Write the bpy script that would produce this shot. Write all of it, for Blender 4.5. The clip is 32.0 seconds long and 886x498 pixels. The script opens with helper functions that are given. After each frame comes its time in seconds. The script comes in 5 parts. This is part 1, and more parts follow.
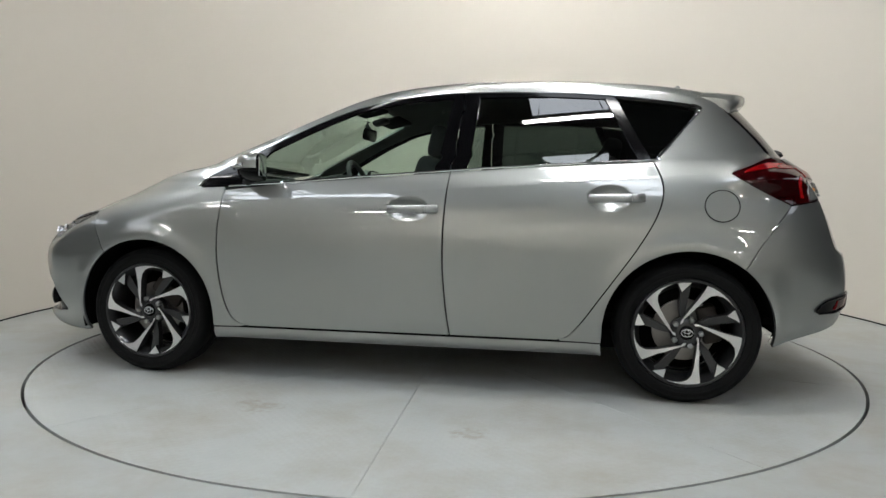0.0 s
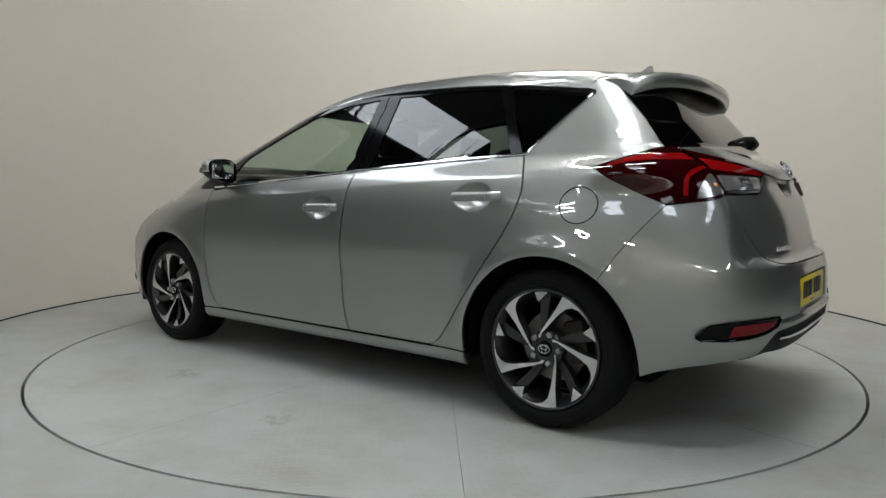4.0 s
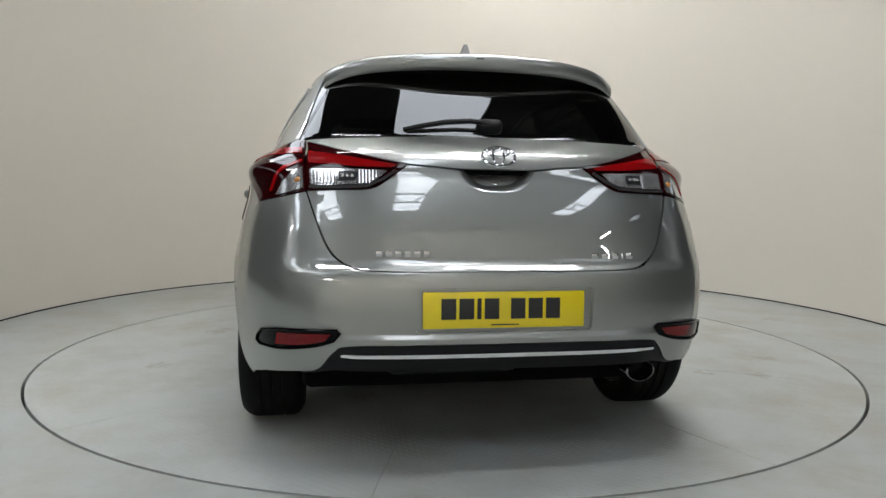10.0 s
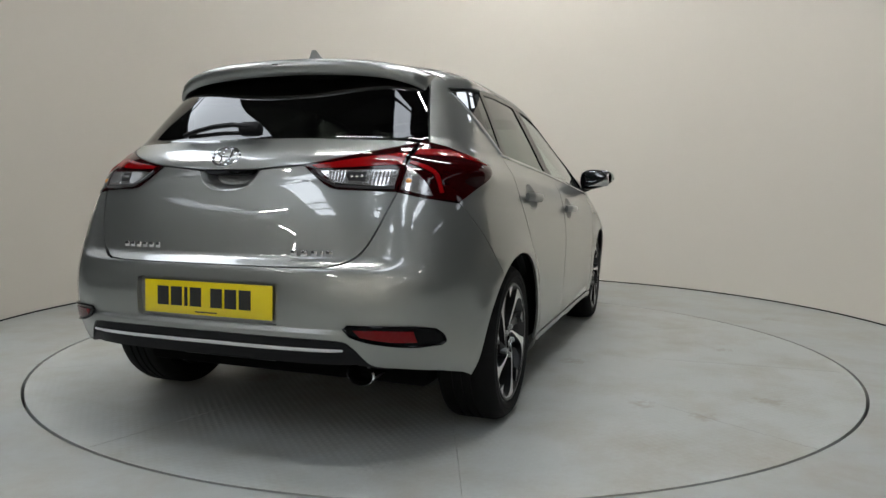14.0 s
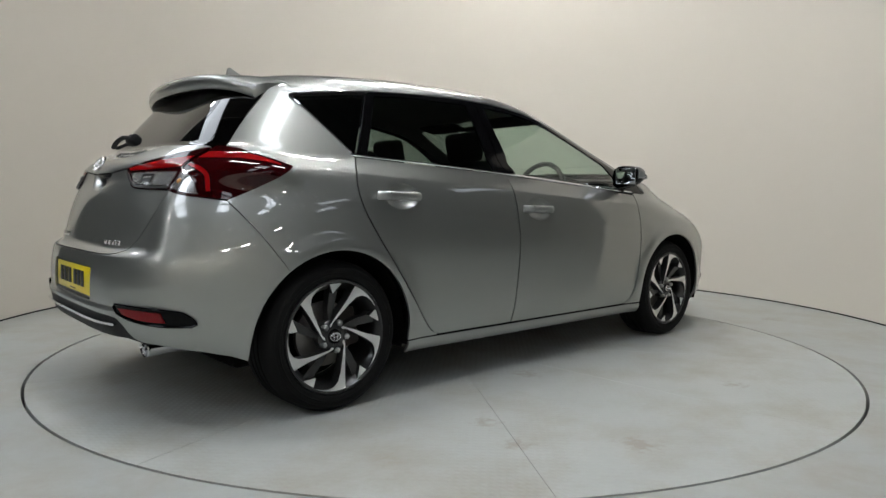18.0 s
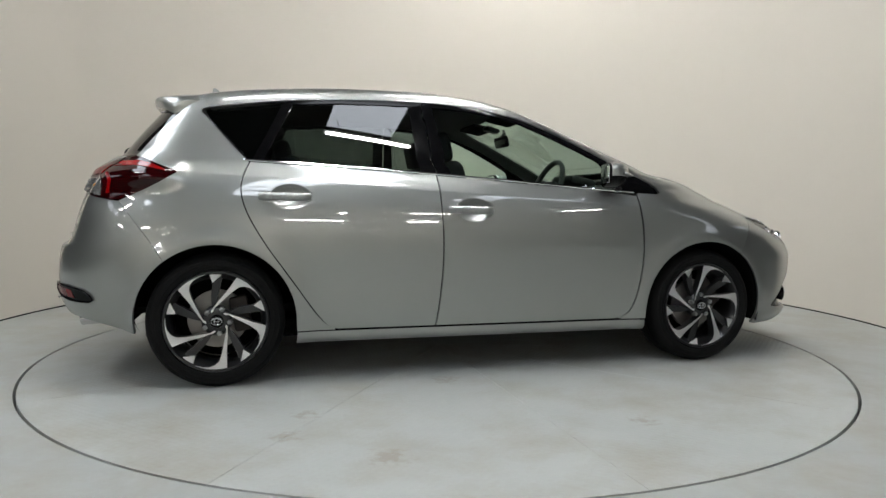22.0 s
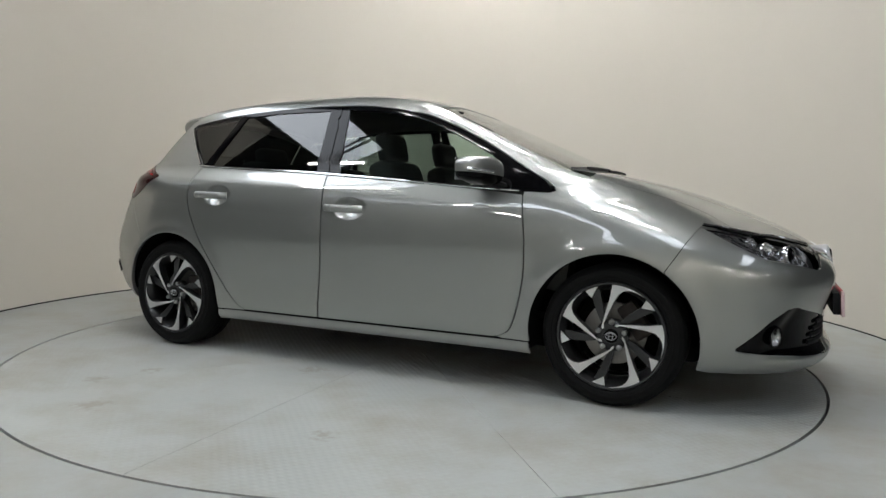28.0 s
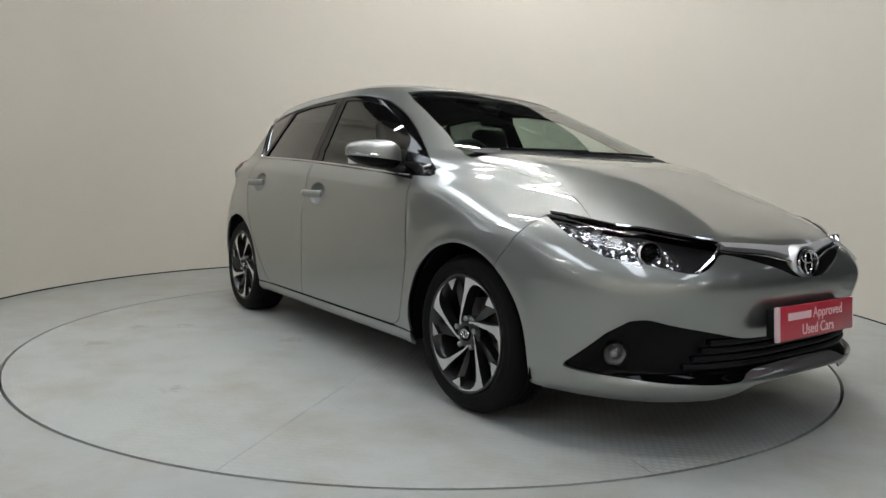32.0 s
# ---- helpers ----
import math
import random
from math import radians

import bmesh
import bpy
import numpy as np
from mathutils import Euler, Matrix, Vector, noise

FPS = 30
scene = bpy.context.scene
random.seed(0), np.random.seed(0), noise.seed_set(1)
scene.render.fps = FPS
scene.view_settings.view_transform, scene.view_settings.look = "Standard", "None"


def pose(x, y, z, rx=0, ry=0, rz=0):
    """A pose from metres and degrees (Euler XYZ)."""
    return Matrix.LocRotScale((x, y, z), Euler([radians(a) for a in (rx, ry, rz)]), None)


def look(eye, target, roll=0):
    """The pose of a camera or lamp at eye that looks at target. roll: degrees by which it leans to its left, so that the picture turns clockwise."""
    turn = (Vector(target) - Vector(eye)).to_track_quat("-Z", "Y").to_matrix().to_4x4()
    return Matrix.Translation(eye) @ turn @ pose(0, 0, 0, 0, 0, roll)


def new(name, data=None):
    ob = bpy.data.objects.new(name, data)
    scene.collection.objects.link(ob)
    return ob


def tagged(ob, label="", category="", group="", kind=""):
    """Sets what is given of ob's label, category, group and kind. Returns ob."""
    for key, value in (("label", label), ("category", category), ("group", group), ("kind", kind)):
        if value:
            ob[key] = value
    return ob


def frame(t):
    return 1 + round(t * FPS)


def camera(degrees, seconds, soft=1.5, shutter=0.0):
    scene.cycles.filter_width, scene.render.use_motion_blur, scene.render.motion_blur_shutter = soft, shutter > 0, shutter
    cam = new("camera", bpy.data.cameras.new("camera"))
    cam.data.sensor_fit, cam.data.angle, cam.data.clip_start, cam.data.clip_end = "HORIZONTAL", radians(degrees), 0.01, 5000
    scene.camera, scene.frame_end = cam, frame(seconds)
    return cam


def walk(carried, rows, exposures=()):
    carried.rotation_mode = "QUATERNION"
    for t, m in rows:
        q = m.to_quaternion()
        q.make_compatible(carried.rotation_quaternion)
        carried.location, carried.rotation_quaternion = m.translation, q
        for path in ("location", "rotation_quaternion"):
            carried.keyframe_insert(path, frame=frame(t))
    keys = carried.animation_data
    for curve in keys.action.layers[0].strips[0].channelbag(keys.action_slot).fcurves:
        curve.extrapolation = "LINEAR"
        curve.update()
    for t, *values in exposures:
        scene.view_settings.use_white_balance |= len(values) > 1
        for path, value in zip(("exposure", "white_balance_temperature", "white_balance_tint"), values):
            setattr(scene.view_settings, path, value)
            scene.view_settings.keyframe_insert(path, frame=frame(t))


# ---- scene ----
cam = camera(66.24, 32.0)

# The camera stands before a turntable and is nudged a little in the last third.
EYE = Vector((0.0, -4.168, 0.885))


def aim(yaw, pitch, roll):
    a, b = radians(yaw), radians(pitch)
    return look(EYE, EYE + Vector((-math.sin(a) * math.cos(b), math.cos(a) * math.cos(b), math.sin(b))), roll)


AIMS = [
    (0, .22, -4.10, .575), (20.2, .22, -4.10, .575), (20.6, .20, -4.10, .56), (21, .38, -4.25, .45), (21.5, .38, -4.16, .46), (22, -.28, -3.99, .54),
    (22.5, -.31, -3.89, .50), (23, -.20, -3.87, .57), (23.5, -.18, -3.83, .68), (24, -.18, -3.80, .85), (24.5, -.97, -3.79, .90),
    (25, -1.29, -3.82, .65), (25.5, -1.26, -3.87, .70), (27.5, -1.60, -3.90, .98), (28, -2.21, -3.94, 1.04), (28.5, -2.13, -3.90, .94),
    (29, -2.14, -3.95, 1.03), (29.5, -2.09, -3.96, 1.03), (30, -2.07, -4.10, 1.06), (30.5, -2.11, -4.45, 1.17), (31, -2.02, -4.77, 1.30),
    (31.5, -1.65, -4.96, 1.2), (32, -1.19, -5.08, 1.3)]
GAINS = [(0, 0.3), (1, 0.31), (2, 0.16), (5, -0.02), (6, 0.16), (7, 0.42), (8, 0.47), (9, 0.26), (10, 0.18), (12, 0.21), (13, 0.27), (14, -0.02), (15, -0.03), (18, 0.12), (19, 0.09), (20, 0.2), (22, 0.25), (23, 0.09), (25, 0.08), (28, 0.11), (30, 0.02), (32, 0.1)]
walk(cam, [(t, aim(a, b, c)) for t, a, b, c in AIMS], GAINS)

# The turn of the table and the car on it, in degrees by seconds.
TURNS = [
    (0, 169.90), (1, 163.06), (2, 156.32), (2.5, 152.92), (4.5, 139.20), (5, 135.64), (6, 128.50), (7, 121.35), (8, 114.13), (9, 106.76), (10, 99.44), (11, 92.15),
    (12, 84.90), (13, 77.70), (14, 70.49), (15, 63.23), (15.5, 59.67), (17.5, 45.30), (18, 41.80), (19, 34.82), (20, 27.89), (21, 21.07), (22, 14.17), (23, 7.05),
    (24, -.27), (25, -7.63), (25.5, -11.18), (27.5, -24.19), (28, -27.6), (29, -34.51), (30, -41.5), (31, -48.66), (32, -55.91)]


def motions():
    walk(table, [(t, pose(0, 0, 0, 0, 0, a)) for t, a in TURNS])
    walk(car, [(t, pose(0, 0, 0, 0, 0, a) @ pose(.041, .145, 0)) for t, a in TURNS])


# ---- light ----
world = bpy.data.worlds.new("hall_air")
scene.world = world
world.use_nodes = True
world.node_tree.nodes["Background"].inputs[0].default_value = (.75, .85, 1, 1)
world.node_tree.nodes["Background"].inputs[1].default_value = .02
SKYLIGHT, TUBE, FAR_TUBE = 4.8, 98.0, 80.0


# ---- materials ----
def shader(name, colour=(.5, .5, .5), rough=.5, metal=0.0, coat=0.0, coat_rough=.03, emit=None, power=0.0, vary=.0, scale=8.0, bump=0.0, bump_scale=60.0, spec=.5):
    """A surface with two scales of variation in colour and a fine relief."""
    m = bpy.data.materials.new(name)
    m.use_nodes = True
    t = m.node_tree
    b = t.nodes["Principled BSDF"]
    b.inputs["Base Color"].default_value = (*colour, 1)
    b.inputs["Roughness"].default_value = rough
    b.inputs["Metallic"].default_value = metal
    b.inputs["Coat Weight"].default_value = coat
    b.inputs["Coat Roughness"].default_value = coat_rough
    b.inputs["Coat IOR"].default_value = 1.65
    b.inputs["Specular IOR Level"].default_value = spec
    if emit:
        b.inputs["Emission Color"].default_value = (*emit, 1)
        b.inputs["Emission Strength"].default_value = power
    if vary or bump:
        place = t.nodes.new("ShaderNodeTexCoord")
    if vary:
        n1, n2 = t.nodes.new("ShaderNodeTexNoise"), t.nodes.new("ShaderNodeTexNoise")
        n1.inputs["Scale"].default_value, n2.inputs["Scale"].default_value = scale, scale * 9
        n1.inputs["Detail"].default_value = 5
        mix, ramp = t.nodes.new("ShaderNodeMath"), t.nodes.new("ShaderNodeMixRGB")
        mix.operation = "MULTIPLY_ADD"
        mix.inputs[1].default_value = .7
        tone = t.nodes.new("ShaderNodeMath")
        tone.operation = "MULTIPLY"
        tone.inputs[1].default_value = .3
        for n in (n1, n2):
            t.links.new(place.outputs["Object"], n.inputs["Vector"])
        t.links.new(n2.outputs["Fac"], tone.inputs[0])
        t.links.new(n1.outputs["Fac"], mix.inputs[0])
        t.links.new(tone.outputs[0], mix.inputs[2])
        ramp.inputs[1].default_value = (*[c * (1 - vary) for c in colour], 1)
        ramp.inputs[2].default_value = (*[min(1, c * (1 + vary)) for c in colour], 1)
        t.links.new(mix.outputs[0], ramp.inputs[0])
        t.links.new(ramp.outputs[0], b.inputs["Base Color"])
    if bump:
        n3, bp = t.nodes.new("ShaderNodeTexNoise"), t.nodes.new("ShaderNodeBump")
        n3.inputs["Scale"].default_value = bump_scale
        bp.inputs["Strength"].default_value = bump
        bp.inputs["Distance"].default_value = .004
        t.links.new(place.outputs["Object"], n3.inputs["Vector"])
        t.links.new(n3.outputs["Fac"], bp.inputs["Height"])
        t.links.new(bp.outputs[0], b.inputs["Normal"])
    return m


def glazing(name, tint, gloss=1.0):
    """Tinted glass: clear for what lies behind it, with a Fresnel gloss on top."""
    m = bpy.data.materials.new(name)
    m.use_nodes = True
    t = m.node_tree
    t.nodes.remove(t.nodes["Principled BSDF"])
    out = t.nodes["Material Output"]
    clear, shine, mix, edge, steep, gain = (t.nodes.new("ShaderNode" + k) for k in ("BsdfTransparent", "BsdfGlossy", "MixShader", "LayerWeight", "Math", "Math"))
    clear.inputs[0].default_value = (*tint, 1)
    shine.inputs["Roughness"].default_value = .01
    shine.inputs[0].default_value = (gloss, gloss, gloss, 1)
    edge.inputs[0].default_value = .5
    steep.operation, gain.operation = "POWER", "MULTIPLY_ADD"
    steep.inputs[1].default_value, gain.inputs[1].default_value, gain.inputs[2].default_value = 4.5, .85, .065
    t.links.new(edge.outputs["Facing"], steep.inputs[0])
    t.links.new(steep.outputs[0], gain.inputs[0])
    for a, c in ((gain.outputs[0], 0), (clear.outputs[0], 1), (shine.outputs[0], 2)):
        t.links.new(a, mix.inputs[c])
    t.links.new(mix.outputs[0], out.inputs["Surface"])
    return m


PAINT = shader("grey_green_metallic_paint", (.288, .296, .286), .40, .88, 1.0, .004)
PAINT.node_tree.nodes["Principled BSDF"].inputs["Coat IOR"].default_value = 1.95
BLACK = shader("black_plastic", (.007, .007, .008), .55, vary=.2, scale=30, bump=.1, bump_scale=400, spec=.2)
GLOSS = shader("gloss_black", (.002, .002, .0025), .05, spec=.12)
PILLAR = shader("black_pillar_film", (.003, .003, .0035), .08, spec=.18)
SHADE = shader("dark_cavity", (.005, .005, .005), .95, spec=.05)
CHROME = shader("chrome", (.78, .78, .8), .08, 1.0)
SATIN = shader("satin_silver", (.36, .37, .36), .34, .9)
BRIGHT = shader("bright_satin_chrome", (.74, .74, .75), .46, .9)
ALLOY = shader("machined_alloy", (.72, .72, .72), .28, 1.0, vary=.06, scale=60)
POCKET = shader("dark_grey_wheel_paint", (.016, .016, .017), .3, .3, .3)
RUBBER = shader("tyre_rubber", (.006, .006, .006), .7, vary=.25, scale=20, bump=.15, bump_scale=200, spec=.12)
DISC = shader("brake_disc_iron", (.22, .21, .20), .4, .9, vary=.3, scale=25)
RUST = shader("rusty_hub", (.035, .028, .024), .7, .3, vary=.4, scale=40)
RED = shader("red_lens", (.14, .002, .004), .12, spec=.3)
REDDARK = shader("dark_red_lens", (.022, .0005, .001), .05, spec=.4)
REDLINE = shader("bright_red_lens", (.24, .003, .004), .12, spec=.4)
LENS = shader("clear_lamp_plastic", (.50, .50, .50), .16, .75, 1.0)
SMOKED = shader("smoked_lamp_lining", (.022, .022, .024), .28, .2, .5)
FACET = shader("faceted_lamp_reflector", (.40, .40, .42), .10, .95)
facet_nodes = FACET.node_tree
cells, tilt, spot = facet_nodes.nodes.new("ShaderNodeTexVoronoi"), facet_nodes.nodes.new("ShaderNodeBump"), facet_nodes.nodes.new("ShaderNodeTexCoord")
cells.inputs["Scale"].default_value, tilt.inputs["Strength"].default_value, tilt.inputs["Distance"].default_value = 30, .7, .012
facet_nodes.links.new(spot.outputs["Object"], cells.inputs["Vector"])
facet_nodes.links.new(cells.outputs["Distance"], tilt.inputs["Height"])
facet_nodes.links.new(tilt.outputs[0], facet_nodes.nodes["Principled BSDF"].inputs["Normal"])
AMBER = shader("amber_bulb", (.55, .22, .04), .2, coat=.6)
YELLOW = shader("yellow_plate", (.80, .63, .006), .35, coat=.4, vary=.04, scale=14)
INK = shader("black_ink", (.015, .015, .015), .5)
SIGNRED = shader("red_sign_vinyl", (.52, .035, .06), .3, coat=.5)
SIGNWHITE = shader("pink_white_letters", (.85, .62, .64), .5)
CLOTH = shader("dark_seat_cloth", (.022, .022, .024), .9, vary=.25, scale=60, bump=.3, bump_scale=500)
TRIM = shader("interior_trim", (.035, .036, .036), .7, vary=.2, scale=50)
LINING = shader("grey_headlining", (.16, .16, .15), .95, vary=.08, scale=30)
CLEAR = glazing("clear_green_glass", (.70, .80, .74))
PRIVACY = glazing("privacy_glass", (.20, .24, .22))
TINTED = glazing("dark_rear_glass", (.025, .028, .027))
SCREEN = glazing("windscreen_glass", (.70, .80, .74))
HEADGLASS = glazing("headlamp_glass", (.93, .93, .93), .5)

FLOOR = shader("grey_floor_paint", (.354, .372, .358), .46, vary=.16, scale=1.3, bump=.04, bump_scale=90, spec=.4)
DECK = shader("grey_deck_paint", (.397, .418, .402), .46, vary=.15, scale=1.7, bump=.04, bump_scale=90, spec=.4)


def wear_and_shade(m, spots, colour, tread=False):
    """Brown scuffs of ragged outline at places of the floor, and a chequered tread down the middle of the deck, with
    under-car shade in its colour.
    """
    t = m.node_tree
    b = t.nodes["Principled BSDF"]
    base = b.inputs["Base Color"].links[0].from_socket
    place = t.nodes.new("ShaderNodeTexCoord")
    ragged = t.nodes.new("ShaderNodeTexNoise")
    ragged.inputs["Scale"].default_value, ragged.inputs["Detail"].default_value = 26, 6
    t.links.new(place.outputs["Object"], ragged.inputs["Vector"])
    total = None
    for x, y, r in spots:
        d, near = t.nodes.new("ShaderNodeVectorMath"), t.nodes.new("ShaderNodeMapRange")
        d.operation = "DISTANCE"
        d.inputs[1].default_value = (x, y, 0)
        near.inputs["From Min"].default_value, near.inputs["From Max"].default_value = r, 0
        t.links.new(place.outputs["Object"], d.inputs[0])
        t.links.new(d.outputs["Value"], near.inputs["Value"])
        if total is None:
            total = near.outputs[0]
        else:
            top = t.nodes.new("ShaderNodeMath")
            top.operation = "MAXIMUM"
            t.links.new(total, top.inputs[0])
            t.links.new(near.outputs[0], top.inputs[1])
            total = top.outputs[0]
    cut, amount = t.nodes.new("ShaderNodeMath"), t.nodes.new("ShaderNodeMapRange")
    cut.operation = "MULTIPLY"
    t.links.new(total, cut.inputs[0])
    t.links.new(ragged.outputs["Fac"], cut.inputs[1])
    amount.inputs["From Min"].default_value, amount.inputs["From Max"].default_value, amount.inputs["To Max"].default_value = .30, .48, .62
    t.links.new(cut.outputs[0], amount.inputs["Value"])
    mix = t.nodes.new("ShaderNodeMixRGB")
    mix.inputs[2].default_value = (*colour, 1)
    t.links.new(amount.outputs[0], mix.inputs[0])
    # a thin film of brown dirt in drifts
    drift, film, soil = t.nodes.new("ShaderNodeTexNoise"), t.nodes.new("ShaderNodeMapRange"), t.nodes.new("ShaderNodeMixRGB")
    drift.inputs["Scale"].default_value, drift.inputs["Detail"].default_value, drift.inputs["Roughness"].default_value = 1.9, 8, .68
    t.links.new(place.outputs["Object"], drift.inputs["Vector"])
    film.inputs["From Min"].default_value, film.inputs["From Max"].default_value, film.inputs["To Max"].default_value = .45, .70, .75
    t.links.new(drift.outputs["Fac"], film.inputs["Value"])
    soil.inputs[2].default_value = (.30, .275, .22, 1)
    t.links.new(film.outputs[0], soil.inputs[0])
    t.links.new(base, soil.inputs[1])
    t.links.new(soil.outputs[0], mix.inputs[1])
    t.links.new(mix.outputs[0], b.inputs["Base Color"])
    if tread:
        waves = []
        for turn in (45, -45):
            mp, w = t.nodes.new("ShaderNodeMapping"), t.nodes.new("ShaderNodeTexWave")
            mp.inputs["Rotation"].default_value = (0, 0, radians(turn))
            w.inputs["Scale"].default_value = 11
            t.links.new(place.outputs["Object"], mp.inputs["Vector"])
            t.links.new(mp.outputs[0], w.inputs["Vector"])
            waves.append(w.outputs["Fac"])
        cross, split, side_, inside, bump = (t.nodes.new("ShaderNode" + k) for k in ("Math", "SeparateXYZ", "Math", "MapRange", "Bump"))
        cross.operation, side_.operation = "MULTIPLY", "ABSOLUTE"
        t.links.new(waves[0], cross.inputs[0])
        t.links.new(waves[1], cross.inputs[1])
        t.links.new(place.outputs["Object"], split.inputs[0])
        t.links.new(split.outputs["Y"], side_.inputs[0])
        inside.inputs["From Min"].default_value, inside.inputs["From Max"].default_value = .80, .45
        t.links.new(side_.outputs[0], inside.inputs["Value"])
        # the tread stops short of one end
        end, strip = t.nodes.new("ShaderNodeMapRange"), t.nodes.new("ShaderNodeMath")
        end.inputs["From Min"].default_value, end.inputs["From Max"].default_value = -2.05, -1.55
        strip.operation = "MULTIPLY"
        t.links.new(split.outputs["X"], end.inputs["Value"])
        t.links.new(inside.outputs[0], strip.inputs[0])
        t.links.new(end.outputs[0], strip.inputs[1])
        hold = t.nodes.new("ShaderNodeMath")
        hold.operation = "MULTIPLY"
        faint = t.nodes.new("ShaderNodeMapRange")
        faint.inputs["To Min"].default_value = .22
        t.links.new(strip.outputs[0], faint.inputs["Value"])
        t.links.new(cross.outputs[0], hold.inputs[0])
        t.links.new(faint.outputs[0], hold.inputs[1])
        bump.inputs["Strength"].default_value, bump.inputs["Distance"].default_value = .4, .004
        t.links.new(hold.outputs[0], bump.inputs["Height"])
        if b.inputs["Normal"].links:
            t.links.new(b.inputs["Normal"].links[0].from_socket, bump.inputs["Normal"])
        t.links.new(bump.outputs[0], b.inputs["Normal"])
        # tread band made darker for dirty steel and under-car shade, put into its colour
        grip, dark_tread = t.nodes.new("ShaderNodeMapRange"), t.nodes.new("ShaderNodeMixRGB")
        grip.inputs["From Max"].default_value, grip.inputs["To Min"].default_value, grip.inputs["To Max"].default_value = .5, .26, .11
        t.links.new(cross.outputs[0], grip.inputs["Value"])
        darkened = t.nodes.new("ShaderNodeMath")
        darkened.operation = "MULTIPLY"
        t.links.new(grip.outputs[0], darkened.inputs[0])
        t.links.new(strip.outputs[0], darkened.inputs[1])
        dark_tread.inputs[2].default_value = (.13, .12, .105, 1)
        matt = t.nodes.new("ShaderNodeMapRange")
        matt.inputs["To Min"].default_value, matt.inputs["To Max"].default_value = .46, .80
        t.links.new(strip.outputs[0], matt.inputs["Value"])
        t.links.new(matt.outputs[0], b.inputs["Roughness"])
        t.links.new(darkened.outputs[0], dark_tread.inputs[0])
        t.links.new(mix.outputs[0], dark_tread.inputs[1])
        t.links.new(dark_tread.outputs[0], b.inputs["Base Color"])


wear_and_shade(DECK, ((.53, 1.45, .22), (-.39, 1.60, .20), (-.62, -1.77, .22), (-.87, -1.23, .16), (-.17, -.82, .20), (-.96, -1.48, .16), (.46, -1.61, .16), (.60, 1.41, .18), (-1.10, .55, .25)), (.27, .235, .19), True)
wear_and_shade(FLOOR, ((1.75, -2.15, .16), (-2.3, -1.2, .25), (2.5, 1.0, .2)), (.25, .225, .19))
WALL = shader("warm_white_wall_paint", (.59, .556, .495), .75, vary=.02, scale=.9, bump=.05, bump_scale=120)
HALL = shader("grey_hall_cladding", (.10, .10, .098), .8, vary=.2, scale=1.5)
PALE = shader("pale_bounce_paint", (.80, .765, .69), .8, vary=.1, scale=1.0)
ROOFING = shader("dark_roof_lining", (.05, .05, .05), .85, vary=.3, scale=1.5)
STEEL = shader("dark_roof_steel", (.05, .05, .055), .6, .5)
DAY = shader("skylight_sheet", (.8, .8, .8), .5, emit=(.85, .915, 1.0), power=SKYLIGHT)
# Dimmed copy for the unseen outer strips, to spare the floor their light.
DULL = shader("dim_skylight_sheet", (.6, .6, .6), .5, emit=(.85, .915, 1.0), power=SKYLIGHT * .3)
LIT = shader("fluorescent_tube_glow", (.8, .8, .8), .5, emit=(1.0, .995, .985), power=TUBE)
WEAK = shader("weak_tube_glow", (.8, .8, .8), .5, emit=(1.0, .985, .95), power=FAR_TUBE)
WHITE = shader("white_batten", (.7, .7, .7), .5)


# ---- building helpers ----
def finish(name, bm, material, smooth=True, sharp=35):
    me = bpy.data.meshes.new(name)
    bm.normal_update()
    shade = []
    if smooth and "out" in bm.verts.layers.float_vector:
        lay, rim = bm.verts.layers.float_vector["out"], bm.faces.layers.int["rim"]
        for f in bm.faces:
            for v in f.verts:
                n = f.normal if f[rim] else Vector(v[lay])
                shade.append(-n if n.dot(f.normal) < 0 else n.copy())
    bm.to_mesh(me)
    bm.free()
    for mat in material if isinstance(material, (list, tuple)) else (material,):
        me.materials.append(mat)
    if smooth:
        me.polygons.foreach_set("use_smooth", [True] * len(me.polygons))
        if shade:
            me.normals_split_custom_set(shade)
        else:
            me.set_sharp_from_angle(angle=radians(sharp))
    return me


def part(name, bm, material, parent, label="", sharp=35):
    ob = new(name, finish(name, bm, material, True, sharp) if isinstance(bm, bmesh.types.BMesh) else bm)
    ob.parent = parent
    return tagged(ob, label)


def thing(name, bm, material, label, category, group="", kind="", sharp=35):
    return tagged(new(name, finish(name, bm, material, True, sharp)), label, category, group, kind)


def add_box(bm, size, at, turn=(0, 0, 0), bevel=0.0, segs=2):
    m = pose(*at, *turn) @ Matrix.Diagonal((*size, 1))
    got = bmesh.ops.create_cube(bm, size=1, matrix=m)
    if bevel:
        edges = {e for v in got["verts"] for e in v.link_edges}
        bmesh.ops.bevel(bm, geom=list(edges), offset=bevel, segments=segs, affect="EDGES", profile=.5)
    return bm


def add_lathe(bm, profile, m=Matrix(), segs=48, close=True):
    """Turns (radius, height) pairs about z."""
    rings = []
    for r, h in profile:
        rings.append([bm.verts.new(m @ Vector((r * math.cos(2 * math.pi * k / segs), r * math.sin(2 * math.pi * k / segs), h))) for k in range(segs)])
    for a, b in zip(rings, rings[1:]):
        for k in range(segs):
            bm.faces.new((a[k], a[(k + 1) % segs], b[(k + 1) % segs], b[k]))
    if close:
        for ring_, flip in ((rings[0], True), (rings[-1], False)):
            bm.faces.new(ring_[::-1] if flip else ring_)
    return bm


